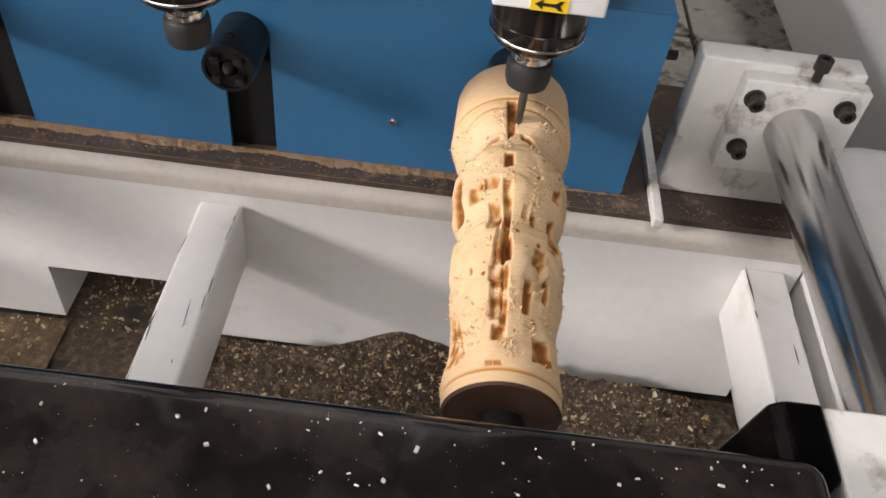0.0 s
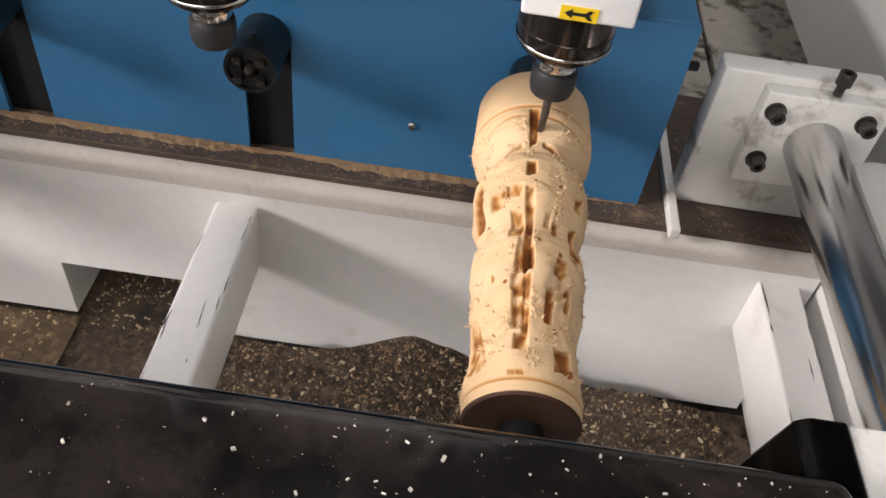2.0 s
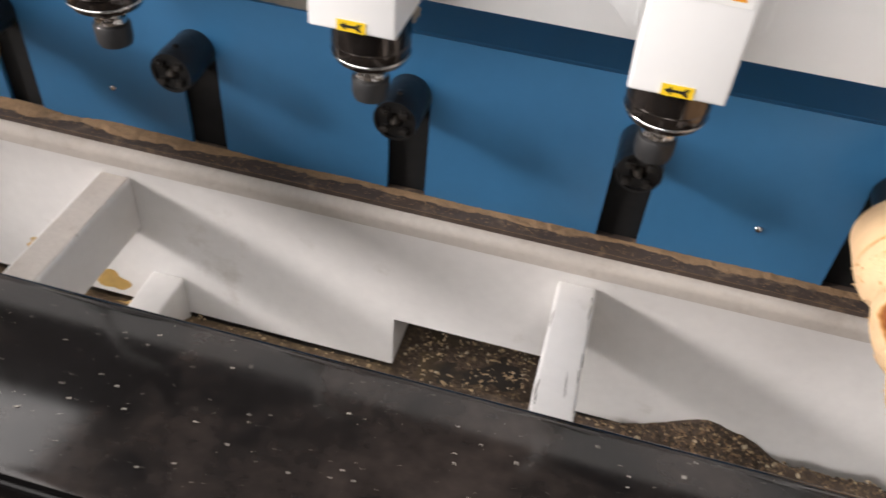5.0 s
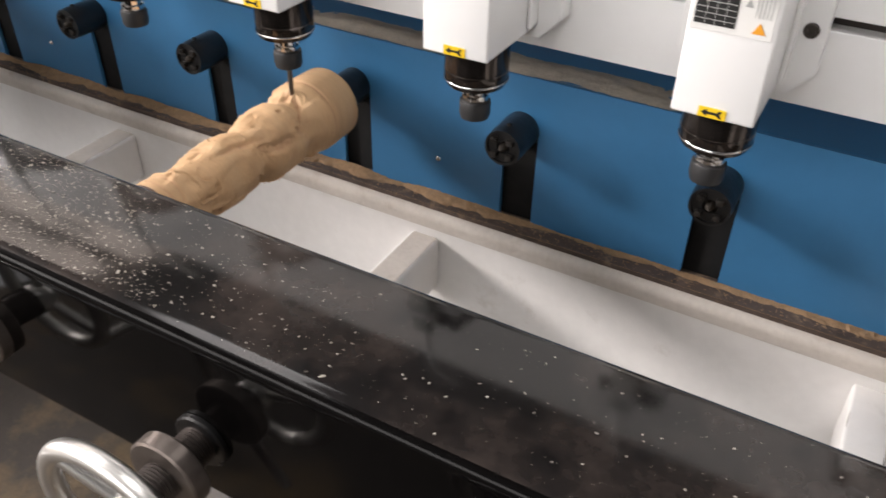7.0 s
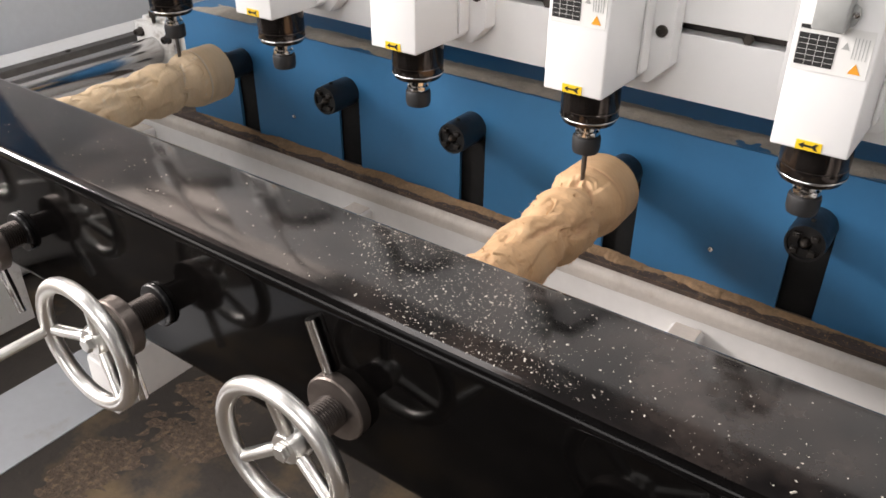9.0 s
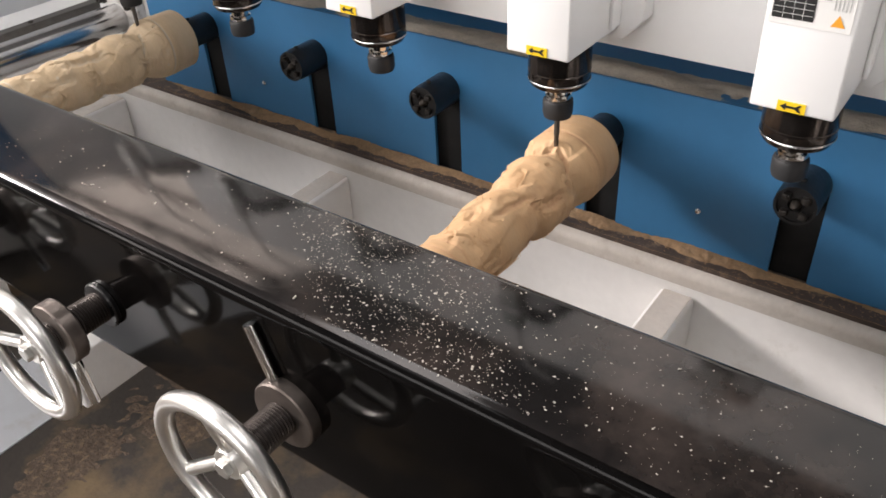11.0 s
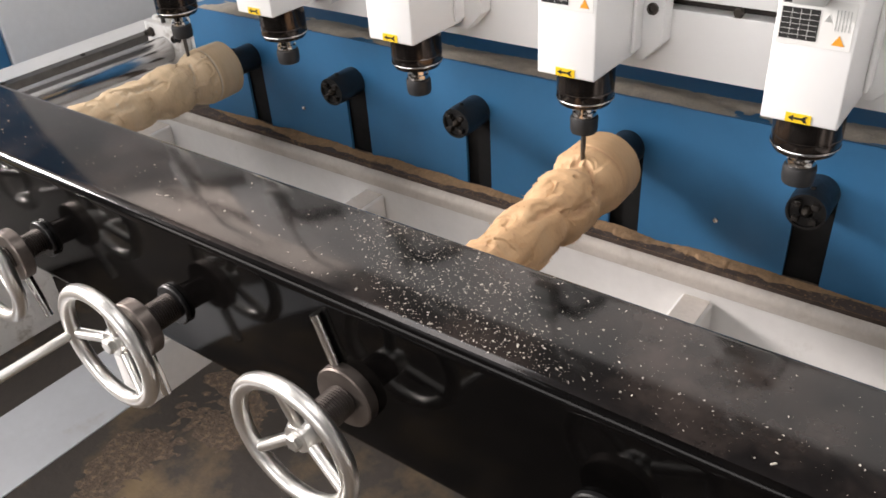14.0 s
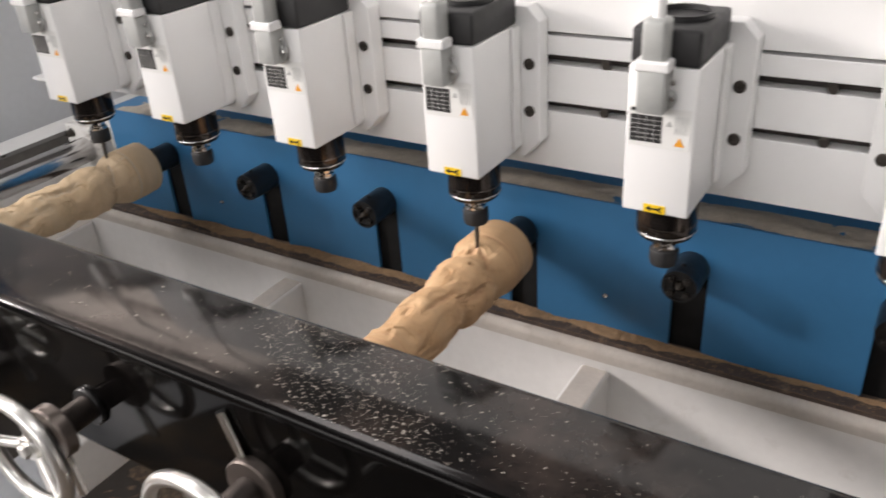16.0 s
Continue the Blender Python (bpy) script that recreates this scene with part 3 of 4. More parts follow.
def spindle():
    """One air-cooled square spindle on its mounting plate, built about its station axis."""
    t = thing("spindle_unit", "white square spindle motor on a chamfered plate, no cutter fitted", "spindle", "spindle row")
    yb = GY - 0.036
    pw = 0.09
    outl = [(-pw, 0.85), (-pw + 0.03, 0.818), (pw - 0.03, 0.818), (pw, 0.85), (pw, 1.062), (pw - 0.022, 1.086), (-pw + 0.022, 1.086), (-pw, 1.062)]
    part("mounting_plate", extrude_outline(NB(), outl, -yb - 0.036 + 0.0005, -yb, FRONT, 0.0015), SPWHITE, t)
    for sx in (-1, 1):
        for zc in SLOTZ:
            b = lathe(NB(), [(0.0098, 0.0), (0.0098, 0.003), (0.0085, 0.004), (0.0055, 0.004), (0.005, 0.001)], Matrix.Translation((sx * 0.071, yb, zc)) @ FRONT, 20)
            part("plate_bolt", b, BOLT, t, "black recessed socket bolt", smooth=30)
    yf = -0.258
    part("motor_body", box(NB(), -0.05, 0.05, yf, yb - 0.0005, 0.832, 1.056, 0.003, 3), SPWHITE, t, smooth=40)
    part("side_rib", box(NB(), 0.0502, 0.056, yb - 0.03, yb - 0.0005, 0.84, 1.056, 0.002), SPWHITE, t)
    part("side_rib", box(NB(), -0.056, -0.0502, yb - 0.03, yb - 0.0005, 0.84, 1.056, 0.002), SPWHITE, t)
    b = NB()
    box(b, -0.049, 0.049, yf + 0.002, yb - 0.001, 1.0565, 1.108, 0.006, 3)
    shroud = part("fan_shroud", b, RUBBER, t, "matt black fan shroud", smooth=40)
    part("fan_ring", lathe(NB(), [(0.042, 1.1085), (0.042, 1.116), (0.036, 1.116), (0.036, 1.109)], Matrix.Translation((0, -0.18, 0)), 36, False), RUBBER, shroud, smooth=40)
    cy = -0.188
    M = Matrix.Translation((0, cy, 0))
    part("nose_collar", lathe(NB(), [(0.047, 0.8315), (0.0475, 0.80), (0.0475, 0.795), (0.0465, 0.794), (0.0465, 0.792), (0.0475, 0.791), (0.047, 0.775), (0.043, 0.768), (0.02, 0.767)], M, 48), COLLAR, t, smooth=35)
    # Thin chrome band, added in place of the highlight round the collar.
    part("collar_highlight", lathe(NB(), [(0.0476, 0.7785), (0.0482, 0.7775), (0.0482, 0.7765), (0.0474, 0.7755)], M, 48, False), CHROME, t, "bright band that imitates a highlight", smooth=35)
    part("spindle_nose", lathe(NB(), [(0.022, 0.767), (0.022, 0.763), (0.0165, 0.761), (0.0165, 0.752), (0.02, 0.75), (0.0205, 0.744), (0.019, 0.7405)], M, 32), CHROME, t, smooth=35)
    part("collet_nut", lathe(NB(), [(0.0185, 0.7403), (0.0225, 0.7395), (0.0236, 0.736), (0.0234, 0.719), (0.0215, 0.712), (0.017, 0.71), (0.006, 0.71)], M, 32), RUBBER, t, smooth=40)
    # stickers on the front
    lab = part("arrow_sticker", box(NB(), -0.0165, 0.0165, yf - 0.0012, yf - 0.0002, 0.8335, 0.8465, 0), YELLOW, t, "yellow sticker with a black turning arrow")
    ar = [(-0.013, 0.84), (-0.006, 0.8445), (-0.006, 0.8415), (0.005, 0.8415), (0.0085, 0.8445), (0.012, 0.8445), (0.009, 0.84), (0.012, 0.8355), (0.0085, 0.8355), (0.005, 0.8385), (-0.006, 0.8385), (-0.006, 0.8355)]
    part("arrow", extrude_outline(NB(), ar, -yf + 0.0013, -yf + 0.0018, FRONT), INK, lab)
    pl = part("rating_label", box(NB(), -0.046, 0.044, yf - 0.001, yf - 0.0002, 0.938, 0.998, 0), PAPER, t, "white rating label with a dark printed table")
    part("printed_table", box(NB(), -0.043, 0.003, yf - 0.0016, yf - 0.0011, 0.945, 0.985, 0), INK, pl)
    for r in range(5):
        z = 0.951 + 0.0068 * r
        part("table_line", box(NB(), -0.042, 0.002, yf - 0.002, yf - 0.0017, z, z + 0.0004, 0), PAPER, pl)
    for cxx in (-0.031, -0.02, -0.009):
        part("table_line", box(NB(), cxx, cxx + 0.0004, yf - 0.002, yf - 0.0017, 0.946, 0.984, 0), PAPER, pl)
    part("maker_mark", box(NB(), -0.043, -0.026, yf - 0.0016, yf - 0.0011, 0.990, 0.995, 0), INK, pl)
    part("small_triangle", extrude_outline(NB(), [(0.009, 0.972), (0.018, 0.972), (0.0135, 0.981)], -yf + 0.0011, -yf + 0.0016, FRONT), GREYCAST, pl)
    part("warning_triangle", extrude_outline(NB(), [(0.022, 0.944), (0.037, 0.944), (0.0295, 0.957)], -yf + 0.0011, -yf + 0.0017, FRONT), ORANGE, pl, "orange warning triangle")
    for k in range(5):
        part("printed_line", box(NB(), 0.022 + 0.004 * k, 0.0228 + 0.004 * k, yf - 0.0016, yf - 0.0011, 0.962, 0.988, 0), GREYCAST, pl)
    # plug connector and its cable
    con = part("plug_housing", box(NB(), -0.026, 0.013, yf - 0.034, yf - 0.0004, 0.998, 1.066, 0.003, 2), GREYCAST, t, "grey cast plug connector", smooth=40)
    part("plug_hood", box(NB(), -0.024, 0.011, yf - 0.033, yf + 0.0, 1.0665, 1.128, 0.007, 3), GREYCAST, con, smooth=40)
    part("latch_bar", box(NB(), -0.031, 0.018, yf - 0.037, yf - 0.006, 1.058, 1.073, 0.003, 2), SPWHITE, con)
    lug = [(0.0, 1.03), (0.008, 1.026), (0.011, 1.016), (0.006, 1.004), (-0.001, 1.0)]
    part("side_lug", extrude_outline(NB(), [(x + 0.012, z) for x, z in lug], -yf + 0.006, -yf + 0.012, FRONT, 0.001), GREYCAST, con)
    for z in (1.018, 1.04):
        part("latch_screw", lathe(NB(), [(0.004, 0), (0.004, 0.004), (0.002, 0.005)], Matrix.Translation((0.018, yf - 0.012, z)) @ FRONT, 12), CHROME, con)
    pts = [(-0.006, yf - 0.016, 1.126), (-0.006, yf - 0.016, 1.2), (-0.004, yf + 0.0, 1.3), (0.0, yf + 0.08, 1.42)]
    part("cable", tube(NB(), pts, 0.009, 14), SPWHITE, con, "white motor cable", smooth=60)
    return t


proto = spindle()
proto.location = (STATIONS[1], 0, 0)
units = {1: proto}
for i, cx in enumerate(STATIONS):
    if i != 1:
        units[i] = copy_thing(proto, pose(cx, 0, 0))
for i in LOADED:
    tagged(units[i], "white square spindle motor with a thin cutter in the post")
    M = Matrix.Translation((0, -0.188, 0))
    part("cutter", lathe(NB(), [(0.0045, 0.7105), (0.0045, 0.68), (0.004, 0.676), (0.0035, 0.652), (0.001, 0.648)], M, 16), STEEL, units[i], "thin dark end mill", smooth=40)

br = part("sensor_bracket", box(NB(), -0.15, -0.0885, -0.225, -0.165, 0.858, 0.866, 0.002), SPWHITE, units[0])
part("bracket_bolt", lathe(NB(), [(0.006, 0.8662), (0.006, 0.876), (0.0095, 0.8765), (0.0095, 0.889)], Matrix.Translation((-0.115, -0.2, 0)), 20), BOLT, br, smooth=30)

# ---------------------------------------------------------------- end blocks and shafts


def end_block(xc, mirror):
    """White cast bearing block with its flange and four socket bolts."""
    t = thing("shaft_bearing_block", "stained white steel block with a bolted flange plate", "bearing block", "bearing blocks", (xc, 0, 0))
    part("block", box(NB(), -0.138, 0.075, 0.022, 0.062, LEDGE - 0.0055, 0.642, 0.004, 3), BLOCKWHITE, t, smooth=40)
    part("flange_plate", box(NB(), -0.083, 0.078, -0.004, 0.0215, 0.487, 0.632, 0.003, 3), BLOCKWHITE, t, smooth=40)
    for x, z in ((-0.066, 0.606), (0.051, 0.606), (-0.062, 0.528), (0.053, 0.528)):
        b = lathe(NB(), [(0.0135, 0.0), (0.0135, 0.003), (0.010, 0.0032), (0.010, 0.018), (0.009, 0.019), (0.0055, 0.019), (0.005, 0.012)], Matrix.Translation((x, -0.0042, z)) @ FRONT, 24)
        part("socket_bolt", b, BOLT, t, "dark socket head bolt with washer", smooth=30)
    b = lathe(NB(), [(0.006, 0.0), (0.006, 0.016), (0.0105, 0.016), (0.0105, 0.032), (0.009, 0.033), (0.005, 0.033), (0.005, 0.024)], Matrix.Translation((0.005, 0.01, 0.6345)), 24)
    part("top_bolt", b, BOLT, t, "dark socket head bolt standing upright", smooth=30)
    if mirror:
        t.scale = (-1, 1, 1)
    return t


SHX = (2.792, -0.39)
end_block(SHX[0], False)
end_block(SHX[1], True)
for sx in SHX:
    b = lathe(NB(), [(0.036, 0.0045), (0.037, 0.006), (0.037, 1.16), (0.036, 1.162)], Matrix.Translation((sx, 0, 0.563)) @ FRONT, 48)
    o = part("linear_shaft", b, SHAFT, None, smooth=40)
    tagged(o, "polished round steel shaft beside the cross tube", "shaft", "linear shafts")
sq = part("square_bar", box(NB(), 2.640, 2.654, -0.062, 0.2, LEDGE - 0.0055, LEDGE + 0.012, 0.002), BLOCKWHITE)
tagged(sq, "worn white steel bar lying beside the blue housing", "steel bar")

# ---------------------------------------------------------------- tailstock beam
bm_ = thing("tailstock_beam", "glossy black steel tailstock beam sprinkled with wood chips", "tailstock beam")
beam_box = part("beam_box", box(NB(), -0.3, 2.612, BEAM_Y0, BEAM_Y1, BEAM_Z0, BEAM_Z1, 0.018, 6), BLACKGLOSS, bm_, smooth=60)
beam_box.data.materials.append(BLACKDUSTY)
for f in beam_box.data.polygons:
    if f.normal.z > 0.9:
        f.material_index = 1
for sx, sg in ((2.61, 1), (-0.30, -1)):
    b = NB()
    pts = [(-0.045 * sg, 0.56), (0.026 * sg, 0.56), (0.026 * sg, 0.715), (-0.002 * sg, 0.715), (-0.012 * sg, 0.708)]
    extrude_outline(b, [(sx + u, v) for u, v in pts], 0.552, 0.6145, FRONT, 0.003)
    part("end_bracket", b, BLACKGLOSS, bm_)
for sx in (2.6375, -0.3865):
    o = part("end_support", box(NB(), sx, sx + 0.059, -0.9, -0.552, 0.0, 0.712, 0.003), BLOCKWHITE)
    tagged(o, "white steel support bar beside the black beam", "support", "end supports")

# ---------------------------------------------------------------- handwheels


def handwheel(cx, wy, cy, pin_deg, handle_deg, spoke_turn=0):
    """Chromed three-spoke wheel on a threaded screw, with a locking ring and its rod."""
    t = thing("handwheel", "chromed three-spoke handwheel on a dark threaded screw", "handwheel", "handwheels", (cx, 0, AXZ))
    R = 0.09
    ring = [(R * math.cos(2 * math.pi * k / 56), wy - 0.004, R * math.sin(2 * math.pi * k / 56)) for k in range(56)]
    rim = part("rim", tube(NB(), ring, 0.0112, 14, True), WHEELMETAL, t, smooth=60)
    for k in range(3):
        a = radians(handle_deg + spoke_turn + 120 * k)
        p0 = (0.015 * math.cos(a), wy + 0.012, 0.015 * math.sin(a))
        p1 = ((R - 0.004) * math.cos(a), wy - 0.002, (R - 0.004) * math.sin(a))
        part("spoke", tube(NB(), [p0, [(u + v) / 2 for u, v in zip(p0, p1)], p1], 0.0085, 12), WHEELMETAL, t, smooth=60)
    part("hub", lathe(NB(), [(0.02, -wy - 0.03), (0.023, -wy - 0.025), (0.023, -wy - 0.01), (0.019, -wy - 0.002), (0.012, -wy - 0.001)], FRONT, 32), WHEELMETAL, t, smooth=40)
    b = lathe(NB(), [(0.0118, -wy - 0.0005), (0.0118, -wy + 0.006), (0.0095, -wy + 0.0075)], FRONT, 6)
    part("hub_bolt", b, WHEELMETAL, t, "bright hexagon bolt")
    a = radians(handle_deg)
    hx, hz = R * math.cos(a), R * math.sin(a)
    h = lathe(NB(), [(0.0065, 0.0), (0.0075, 0.004), (0.0075, 0.115), (0.0065, 0.118)], Matrix.Translation((hx, wy - 0.012, hz)) @ FRONT, 16)
    part("crank_handle", h, WHEELMETAL, t, smooth=40)
    # threaded screw
    prof_ = []
    d = -BEAM_Y0 + 0.002
    while d < -wy - 0.031:
        prof_ += [(0.0205, d), (0.0225, d + 0.0015), (0.0205, d + 0.003)]
        d += 0.004
    part("threaded_screw", lathe(NB(), prof_, FRONT, 28), THREAD, t)
    if cy < -0.83:
        part("bush", lathe(NB(), [(0.034, -BEAM_Y0 + 0.0005), (0.034, -BEAM_Y0 + 0.006), (0.032, -BEAM_Y0 + 0.008), (0.0228, -BEAM_Y0 + 0.008)], FRONT, 32), BLACK, t, smooth=35)
    ringp = lathe(NB(), [(0.0228, -cy - 0.011), (0.043, -cy - 0.011), (0.045, -cy - 0.009), (0.045, -cy + 0.009), (0.043, -cy + 0.011), (0.0228, -cy + 0.011)], FRONT, 40)
    lock = part("locking_ring", ringp, RINGSTEEL, t, smooth=35)
    a = radians(pin_deg)
    d0, d1 = 0.044, 0.119
    part("locking_rod", tube(NB(), [(d0 * math.cos(a), cy, d0 * math.sin(a)), (d1 * math.cos(a), cy, d1 * math.sin(a))], 0.0072, 14), CHROME, lock, smooth=40)
    part("tail_centre", lathe(NB(), [(0.026, 0.6145), (0.026, 0.565), (0.022, 0.55), (0.02, 0.529), (0.012, 0.529)] if cy > -0.83 else [(0.026, 0.6145), (0.026, 0.59), (0.02, 0.585)], FRONT, 28), BLACK, t, smooth=35)
    return t


WHEELS = {0: (-0.903, -0.806, 95, 250), 1: (-0.905, -0.858, -68, 218), 2: (-0.915, -0.868, -80, 188), 3: (-0.902, -0.806, 108, 318),
          4: (-0.915, -0.85, -60, 20), 5: (-0.92, -0.86, 120, 140), 6: (-0.92, -0.85, 80, 60), 7: (-0.903, -0.806, 95, 300)}
for i, (wy, cy, pd, hd) in WHEELS.items():
    handwheel(STATIONS[i], wy, cy, pd, hd, 16 if i == 3 else 0)

# ---------------------------------------------------------------- loose chips


def chips(name, count, place, size, material, label, seed):
    """Many small flat slivers, one loose heap."""
    rnd = random.Random(seed)
    verts, faces = [], []
    for _ in range(count):
        p, s = place(rnd), rnd.uniform(*size)
        rot = Euler((rnd.uniform(-0.5, 0.5), rnd.uniform(-0.5, 0.5), rnd.uniform(0, 6.28))).to_matrix()
        sx_, sy_, sz_ = s * rnd.uniform(0.6, 1.6), s * rnd.uniform(0.35, 0.8), s * rnd.uniform(0.15, 0.5)
        k = len(verts)
        for a in (-1, 1):
            for b2 in (-1, 1):
                for c2 in (-1, 1):
                    q = rot @ Vector((a * sx_ * rnd.uniform(0.6, 1), b2 * sy_ * rnd.uniform(0.6, 1), c2 * sz_))
                    verts.append((p[0] + q.x, p[1] + q.y, p[2] + q.z + sz_))
        for f in ((0, 1, 3, 2), (4, 6, 7, 5), (0, 4, 5, 1), (2, 3, 7, 6), (0, 2, 6, 4), (1, 5, 7, 3)):
            faces.append([k + q for q in f])
    me = bpy.data.meshes.new(name)
    me.from_pydata(verts, [], faces)
    me.materials.append(material)
    return tagged(new(name, me), label, "wood chips", kind="stuff")


# ---------------------------------------------------------------- slabs behind the housing
SLAB = mat("grey_concrete_slab", (0.44, 0.415, 0.375), 0.85, vary=0.2, scale=9, bump=0.004, bscale=40, second=(0.1, 0.085, 0.068), spread=(0.53, 0.63), sscale=11)
slabs = thing("slab_path", "stained grey concrete slabs behind the blue housing", "paving")
tagged(slabs, kind="structure")
for r in range(5):
    for q in range(2):
        x0, y0 = 2.63 + 0.35 * q, 0.3 + 0.42 * r
        part("slab", box(NB(), x0, x0 + 0.338 if q else x0 + 0.335, y0, y0 + 0.405, 0.0, 0.03 + 0.004 * ((r + q) % 3), 0.004), SLAB, slabs)
pin = part("locating_pin", lathe(NB(), [(0.007, 0.0), (0.007, 0.028), (0.006, 0.03)], Matrix.Translation((2.6005, 0.06, 0.615)) @ pose(0, 0, 0, 0, 90, 0), 20), BLACK, head, "short black pin", smooth=40)

# worn marks on the cross tubes
WORN = mat("bare_dark_scratch", (0.09, 0.08, 0.07), 0.6, vary=0.3, scale=60)


def worn_marks(rnd):
    x0 = rnd.choice(TUBES[1:])
    return (x0 + rnd.choice((0.004, 0.046, 0.058)) + rnd.gauss(0, 0.0015), -rnd.uniform(0.08, 0.55), 0.3498)


def scratches(name, count, place, seed):
    """Thin worn slivers that run along the tubes."""
    rnd = random.Random(seed)
    verts, faces = [], []
    for _ in range(count):
        x, y, z = place(rnd)
        ln, wd, k = rnd.uniform(0.003, 0.028), rnd.uniform(0.0004, 0.0012), len(verts)
        bend = rnd.gauss(0, 0.0012)
        for u, w0 in ((-1, 0.2), (-0.3, 1), (0.4, 0.8), (1, 0.2)):
            verts += [(x - wd * w0 + bend * u, y + ln * u, z + 0.0006), (x + wd * w0 + bend * u, y + ln * u, z + 0.0006)]
        faces += [(k, k + 1, k + 3, k + 2), (k + 2, k + 3, k + 5, k + 4), (k + 4, k + 5, k + 7, k + 6)]
    me = bpy.data.meshes.new(name)
    me.from_pydata(verts, [], faces)
    me.materials.append(WORN)
    ob = new(name, me)
    ob.parent = bed
    return tagged(ob, "dark worn scratches in the white paint", kind="stuff")


scratches("paint_scratches", 46, worn_marks, 3)

# ---------------------------------------------------------------- sawdust and chips


def sparse_on_beam(rnd):
    return (rnd.uniform(-0.25, 2.58), rnd.uniform(BEAM_Y0 + 0.016, BEAM_Y1 - 0.014), BEAM_Z1)


def by_the_end(rnd):
    return (2.6 - abs(rnd.gauss(0, 0.2)), rnd.uniform(BEAM_Y0 + 0.016, BEAM_Y1 - 0.014), BEAM_Z1)


def under_the_cutter(rnd):
    """The spray of chips beside the middle post: a slanting sharp border, thinning out along the beam."""
    y = rnd.uniform(BEAM_Y0 + 0.014, BEAM_Y1 - 0.012)
    x = 0.9 + 1.15 * (-0.64 - y) + 0.012 * rnd.gauss(0, 1)
    x += rnd.uniform(0, 0.26) if rnd.random() < 0.72 else abs(rnd.gauss(0.2, 0.22))
    return (min(x, 2.55), y, BEAM_Z1)


chips("beam_chips", 1500, sparse_on_beam, (0.00014, 0.0004), CHIP, "fine pale dust specks on the black beam", 14)
chips("beam_chips", 230, sparse_on_beam, (0.0005, 0.0012), CHIP, "pale wood chips strewn over the black beam", 15)
chips("beam_chips", 34, sparse_on_beam, (0.001, 0.0023), CHIP, "larger pale wood chips on the black beam", 16)
chips("beam_chips", 110, by_the_end, (0.0006, 0.0019), CHIP, "pale wood chips at the end of the beam", 17)
chips("beam_chips", 560, under_the_cutter, (0.0005, 0.0013), CHIP, "dense spray of pale chips under the cutter", 5)
chips("beam_chips", 1700, under_the_cutter, (0.0002, 0.00045), CHIP, "fine pale dust between the chips", 6)


def dust_top(x, y, x0, x1, y0, y1, z, height, seed, freq):
    """Height of a dust sheet at a place."""
    o = Vector((seed * 3.1, seed * 1.7, 0))
    e = min(x - x0, x1 - x, 4 * (y - y0), 4 * (y1 - y)) / 0.12
    h = height * (0.55 + 0.9 * noise.noise(Vector((x * freq, y * freq * 2, 0)) + o) + 0.35 * noise.noise(Vector((x * 60, y * 60, 0)) + o))
    return z + h * min(1, max(0, e)) - 0.0012 - height * 0.25


def mound(name, x0, x1, y0, y1, z, height, material, label, seed, res=0.006, freq=9.0):
    """A low uneven heap of dust with ragged borders."""
    nx, ny = int((x1 - x0) / res), int((y1 - y0) / res)
    verts, faces = [], []
    for j in range(ny + 1):
        for i in range(nx + 1):
            x, y = x0 + i * res, y0 + j * res
            verts.append((x, y, dust_top(x, y, x0, x1, y0, y1, z, height, seed, freq)))
    for j in range(ny):
        for i in range(nx):
            a = j * (nx + 1) + i
            faces.append((a, a + 1, a + nx + 2, a + nx + 1))
    me = bpy.data.meshes.new(name)
    me.from_pydata(verts, [], faces)
    me.materials.append(material)
    me.polygons.foreach_set("use_smooth", [True] * len(me.polygons))
    return tagged(new(name, me), label, "sawdust", kind="stuff")


def drift(name, x0, x1, deep, high, label, seed):
    """Sawdust banked against the housing, with a ragged front edge."""
    nx, ny, o = int((x1 - x0) / 0.0025), 18, Vector((seed * 5.3, 0, 0))
    verts, faces = [], []
    for i in range(nx + 1):
        x = x0 + (x1 - x0) * i / nx
        ends = min(1, 6 * (x - x0), 6 * (x1 - x))
        ext = max(0.001, ends * deep * (0.75 + 0.7 * noise.noise(Vector((x * 7, 0, 0)) + o) + 0.4 * noise.noise(Vector((x * 31, 4, 0)) + o) + 0.1 * noise.noise(Vector((x * 120, 2, 0)) + o)))
        top = high * ends * (0.7 + 0.8 * noise.noise(Vector((x * 9, 8, 0)) + o))
        for j in range(ny + 1):
            d = 0.037 * j / ny
            h = top * max(0.0, 1 - d / ext) ** 0.6 if d < ext else -0.0015
            h += 0.0016 * noise.noise(Vector((x * 90, d * 90, 0)) + o) + 0.0009 * noise.noise(Vector((x * 260, d * 260, 3)) + o)
            verts.append((x, -0.0006 - d, LEDGE - 0.006 + max(h, -0.0015)))
    for i in range(nx):
        for j in range(ny):
            a = i * (ny + 1) + j
            faces.append((a, a + 1, a + ny + 2, a + ny + 1))
    me = bpy.data.meshes.new(name)
    me.from_pydata(verts, [], faces)
    me.materials.append(SAWDUST)
    me.polygons.foreach_set("use_smooth", [True] * len(me.polygons))
    return tagged(new(name, me), label, "sawdust", kind="stuff")


drift("ledge_sawdust", -0.25, 1.48, 0.030, 0.011, "brown sawdust drift along the steel ledge", 2)
drift("ledge_sawdust", 1.4, 2.62, 0.017, 0.004, "thin brown sawdust along the steel ledge", 3)


def on_ledge(rnd):
    return (rnd.uniform(-0.2, 2.85), -rnd.uniform(0.002, 0.035), LEDGE - 0.006)


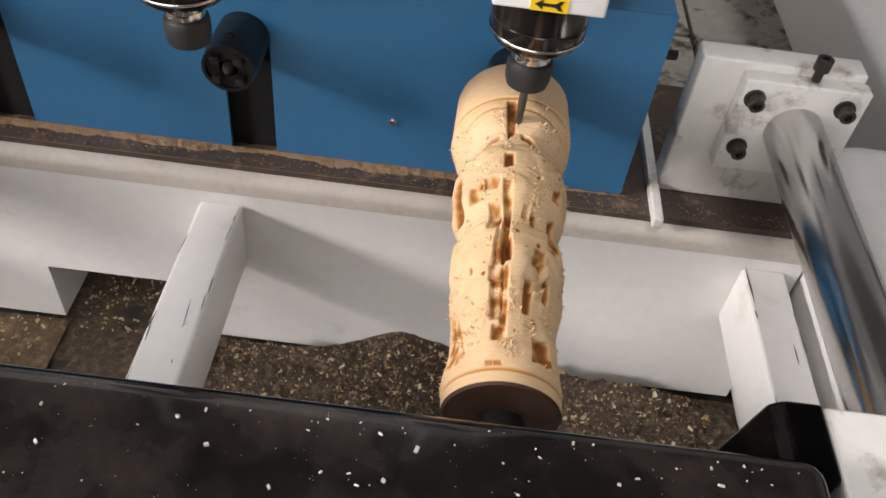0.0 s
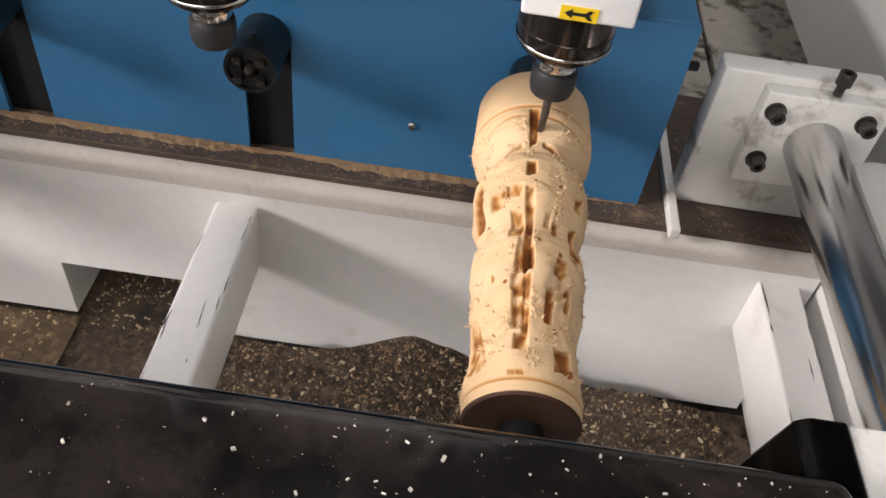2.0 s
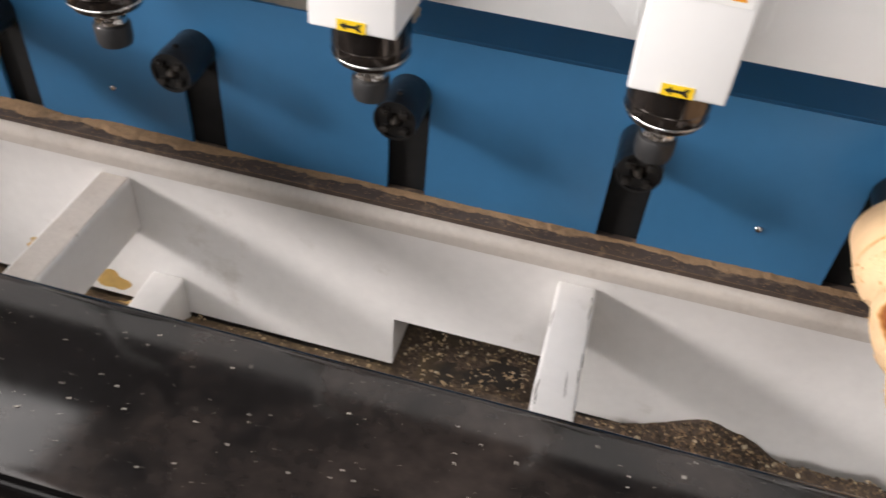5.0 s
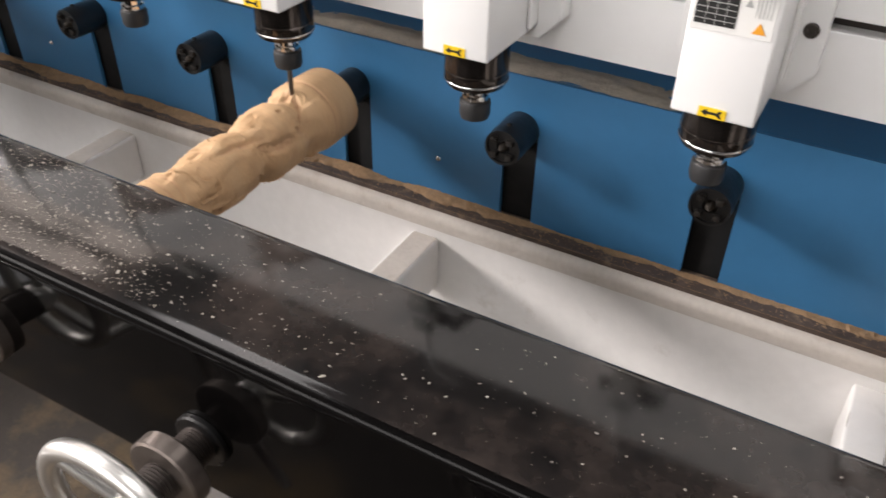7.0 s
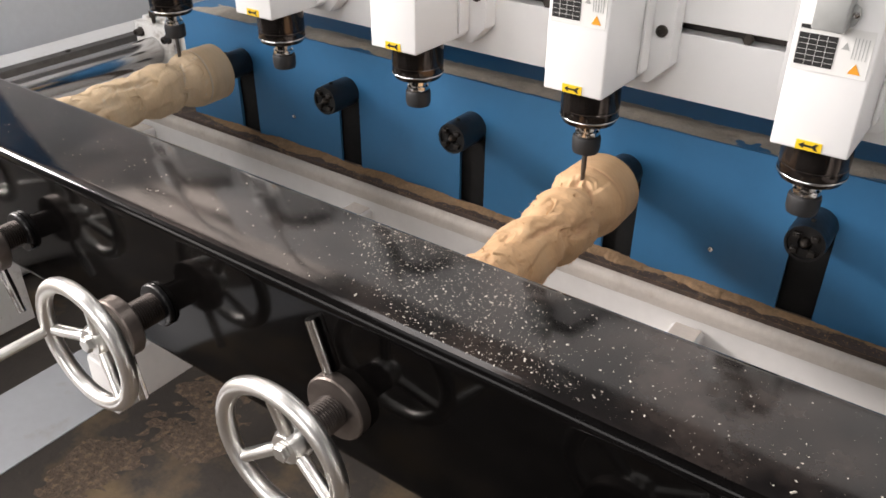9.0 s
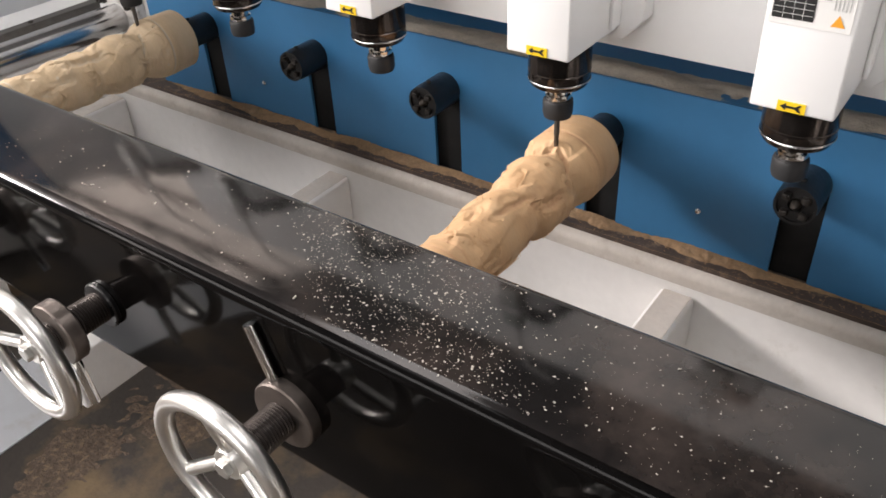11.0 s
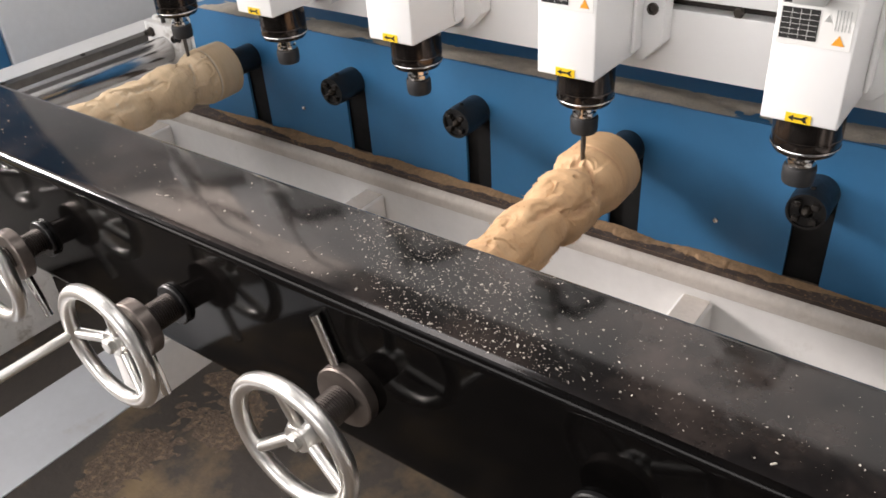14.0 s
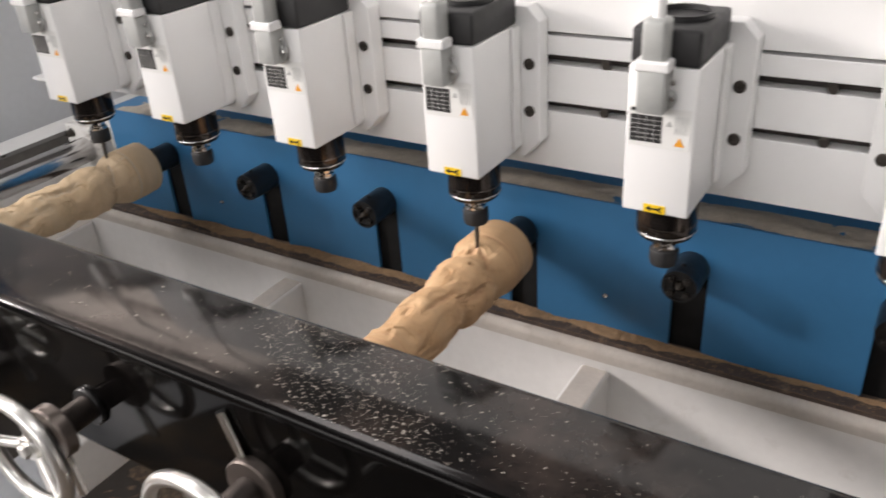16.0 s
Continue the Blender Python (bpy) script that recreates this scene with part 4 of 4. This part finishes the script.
chips("ledge_chips", 1500, on_ledge, (0.0005, 0.0018), SAWDUST, "pale crumbs on the rusty ledge", 27)
mound("stained_dust", 1.1, 1.25, -0.25, -0.05, 0.02, 0.07, YSTAIN, "yellow stained sawdust against the white rail", 31, 0.008, 12.0)
mound("top_dust", BX0 + 0.02, 1.72, 0.001, 0.085, BZ1 + 0.0022, 0.006, GREYDUST, "patchy grey dust on top of the blue housing", 4)
UNDER = (1.9, 2.99, -0.6, -0.048, 0.024, 0.05)
mound("floor_sawdust", *UNDER, DARKDUST, "dark sawdust heap on the floor under the machine", 6, 0.008, 5.0)


def heap_top(x, y):
    """Height of the chip heap that leans on the rail."""
    run = max(0.0, 1 - (-0.054 - y) / 0.3)
    body = math.exp(-((x - 2.31) / 0.12) ** 2) * (0.068 * run + 0.01)
    return 0.012 + body * (1 + 0.3 * noise.noise(Vector((x * 14, y * 14, 2)))) + 0.004 * noise.noise(Vector((x * 70, y * 70, 5)))


def chip_heap():
    nx, ny = 70, 40
    verts, faces = [], []
    for j in range(ny + 1):
        for i in range(nx + 1):
            x, y = 2.03 + 0.56 * i / nx, -0.37 + 0.318 * j / ny
            verts.append((x, y, heap_top(x, y)))
    for j in range(ny):
        for i in range(nx):
            a = j * (nx + 1) + i
            faces.append((a, a + 1, a + nx + 2, a + nx + 1))
    me = bpy.data.meshes.new("chip_heap")
    me.from_pydata(verts, [], faces)
    me.materials.append(DARKDUST)
    return tagged(new("chip_heap", me), "dark heap of chips against the white rail", "sawdust", kind="stuff")


def on_heap(rnd):
    x, y = rnd.gauss(2.31, 0.11), -rnd.uniform(0.058, 0.36)
    return (x, y, heap_top(x, y) - 0.0005)


chip_heap()
chips("heap_chips", 3600, on_heap, (0.0014, 0.0044), HEAPCHIP, "dark brown curled chips on the heap", 61)
chips("heap_chips", 900, on_heap, (0.0014, 0.0042), SAWDUST, "lighter brown chips on the heap", 62)


mound("floor_sawdust", 0.5, 1.735, -0.27, -0.048, 0.022, 0.03, BROWNDUST, "brown sawdust on the floor by the machine bed", 9, 0.012, 6.0)
mound("floor_sawdust", 0.121, 0.5, -1.3, -0.3, 0.0, 0.007, DARKDUST, "trodden brown sawdust on the floor beside the stripe", 12, 0.01, 6.0)


def lying(x, y):
    """A place on the sawdust under the machine."""
    z = dust_top(x, y, *UNDER, 6, 5.0)
    return (x, y, max(z, heap_top(x, y) if -0.37 < y < -0.052 and 2.03 < x < 2.59 else 0.0) - 0.0006)


def under(rnd):
    if rnd.random() < 0.15:
        return (rnd.uniform(1.25, 1.7), -0.06 - abs(rnd.gauss(0, 0.1)), 0.03)
    return lying(rnd.uniform(2.0, 2.84), -0.058 - abs(rnd.gauss(0, 0.16)))


# The opening's shade is put into this mound's dark colour.
mound("floor_sawdust", 1.6, 2.1, -0.5, 0.25, 0.0, 0.012, DARKDUST, "sawdust in the opening under the rail, coloured dark for its shade", 21, 0.012, 8.0)
SWARF = mat("dark_shavings", (0.075, 0.055, 0.042), 0.8, vary=0.5, scale=90)


def heap(rnd):
    return lying(rnd.uniform(1.98, 2.85), -0.058 - abs(rnd.gauss(0, 0.15)))


chips("dark_shavings", 6000, heap, (0.0012, 0.0036), SWARF, "dark curled shavings heaped under the post", 18)
CRUMB = mat("brown_wood_crumb", (0.52, 0.38, 0.22), 0.9, vary=0.4, scale=90)
chips("floor_chips", 1500, under, (0.001, 0.0036), CRUMB, "pale wood crumbs on the sawdust under the machine", 8)


def large_crumbs(rnd):
    return lying(rnd.uniform(2.1, 2.82), -0.062 - abs(rnd.gauss(0, 0.13)))


PALECRUMB = mat("fresh_wood_crumb", (0.66, 0.55, 0.38), 0.9, vary=0.25, scale=60, bump=0.001, bscale=200)
MIDCHIP = mat("mid_brown_chip", (0.26, 0.175, 0.105), 0.9, vary=0.5, scale=80)
chips("floor_chips", 2600, heap, (0.0012, 0.0036), MIDCHIP, "mid brown shavings on the dark sawdust", 46)
chips("floor_chips", 130, large_crumbs, (0.0026, 0.0056), PALECRUMB, "larger fresh wood crumbs on the dark sawdust", 41)


def in_opening(rnd):
    return (rnd.uniform(1.73, 1.985), rnd.uniform(-0.06, 0.12), rnd.uniform(0.006, 0.012))


chips("floor_chips", 240, in_opening, (0.001, 0.0036), CRUMB, "brown and pale crumbs in the opening under the rail", 43)
chips("floor_chips", 90, in_opening, (0.001, 0.003), PALECRUMB, "pale crumbs in the opening under the rail", 44)


def stain(cx, cz, w, h, seed):
    """A thin irregular dried oil patch on the rail's face."""
    pts = []
    for k in range(28):
        a = 2 * math.pi * k / 28
        q = 1 + 0.5 * noise.noise(Vector((math.cos(a) * 1.6, math.sin(a) * 1.6, seed)))
        pts.append((cx + w * q * math.cos(a), cz + h * q * math.sin(a)))
    return part("oil_stain", extrude_outline(NB(), pts, -FACE + 0.0003, -FACE + 0.0008, FRONT), YSTAIN, bed, "dried yellow oil stain")


stain(1.0, 0.1, 0.045, 0.035, 1.3)
stain(1.125, 0.066, 0.04, 0.03, 4.1)
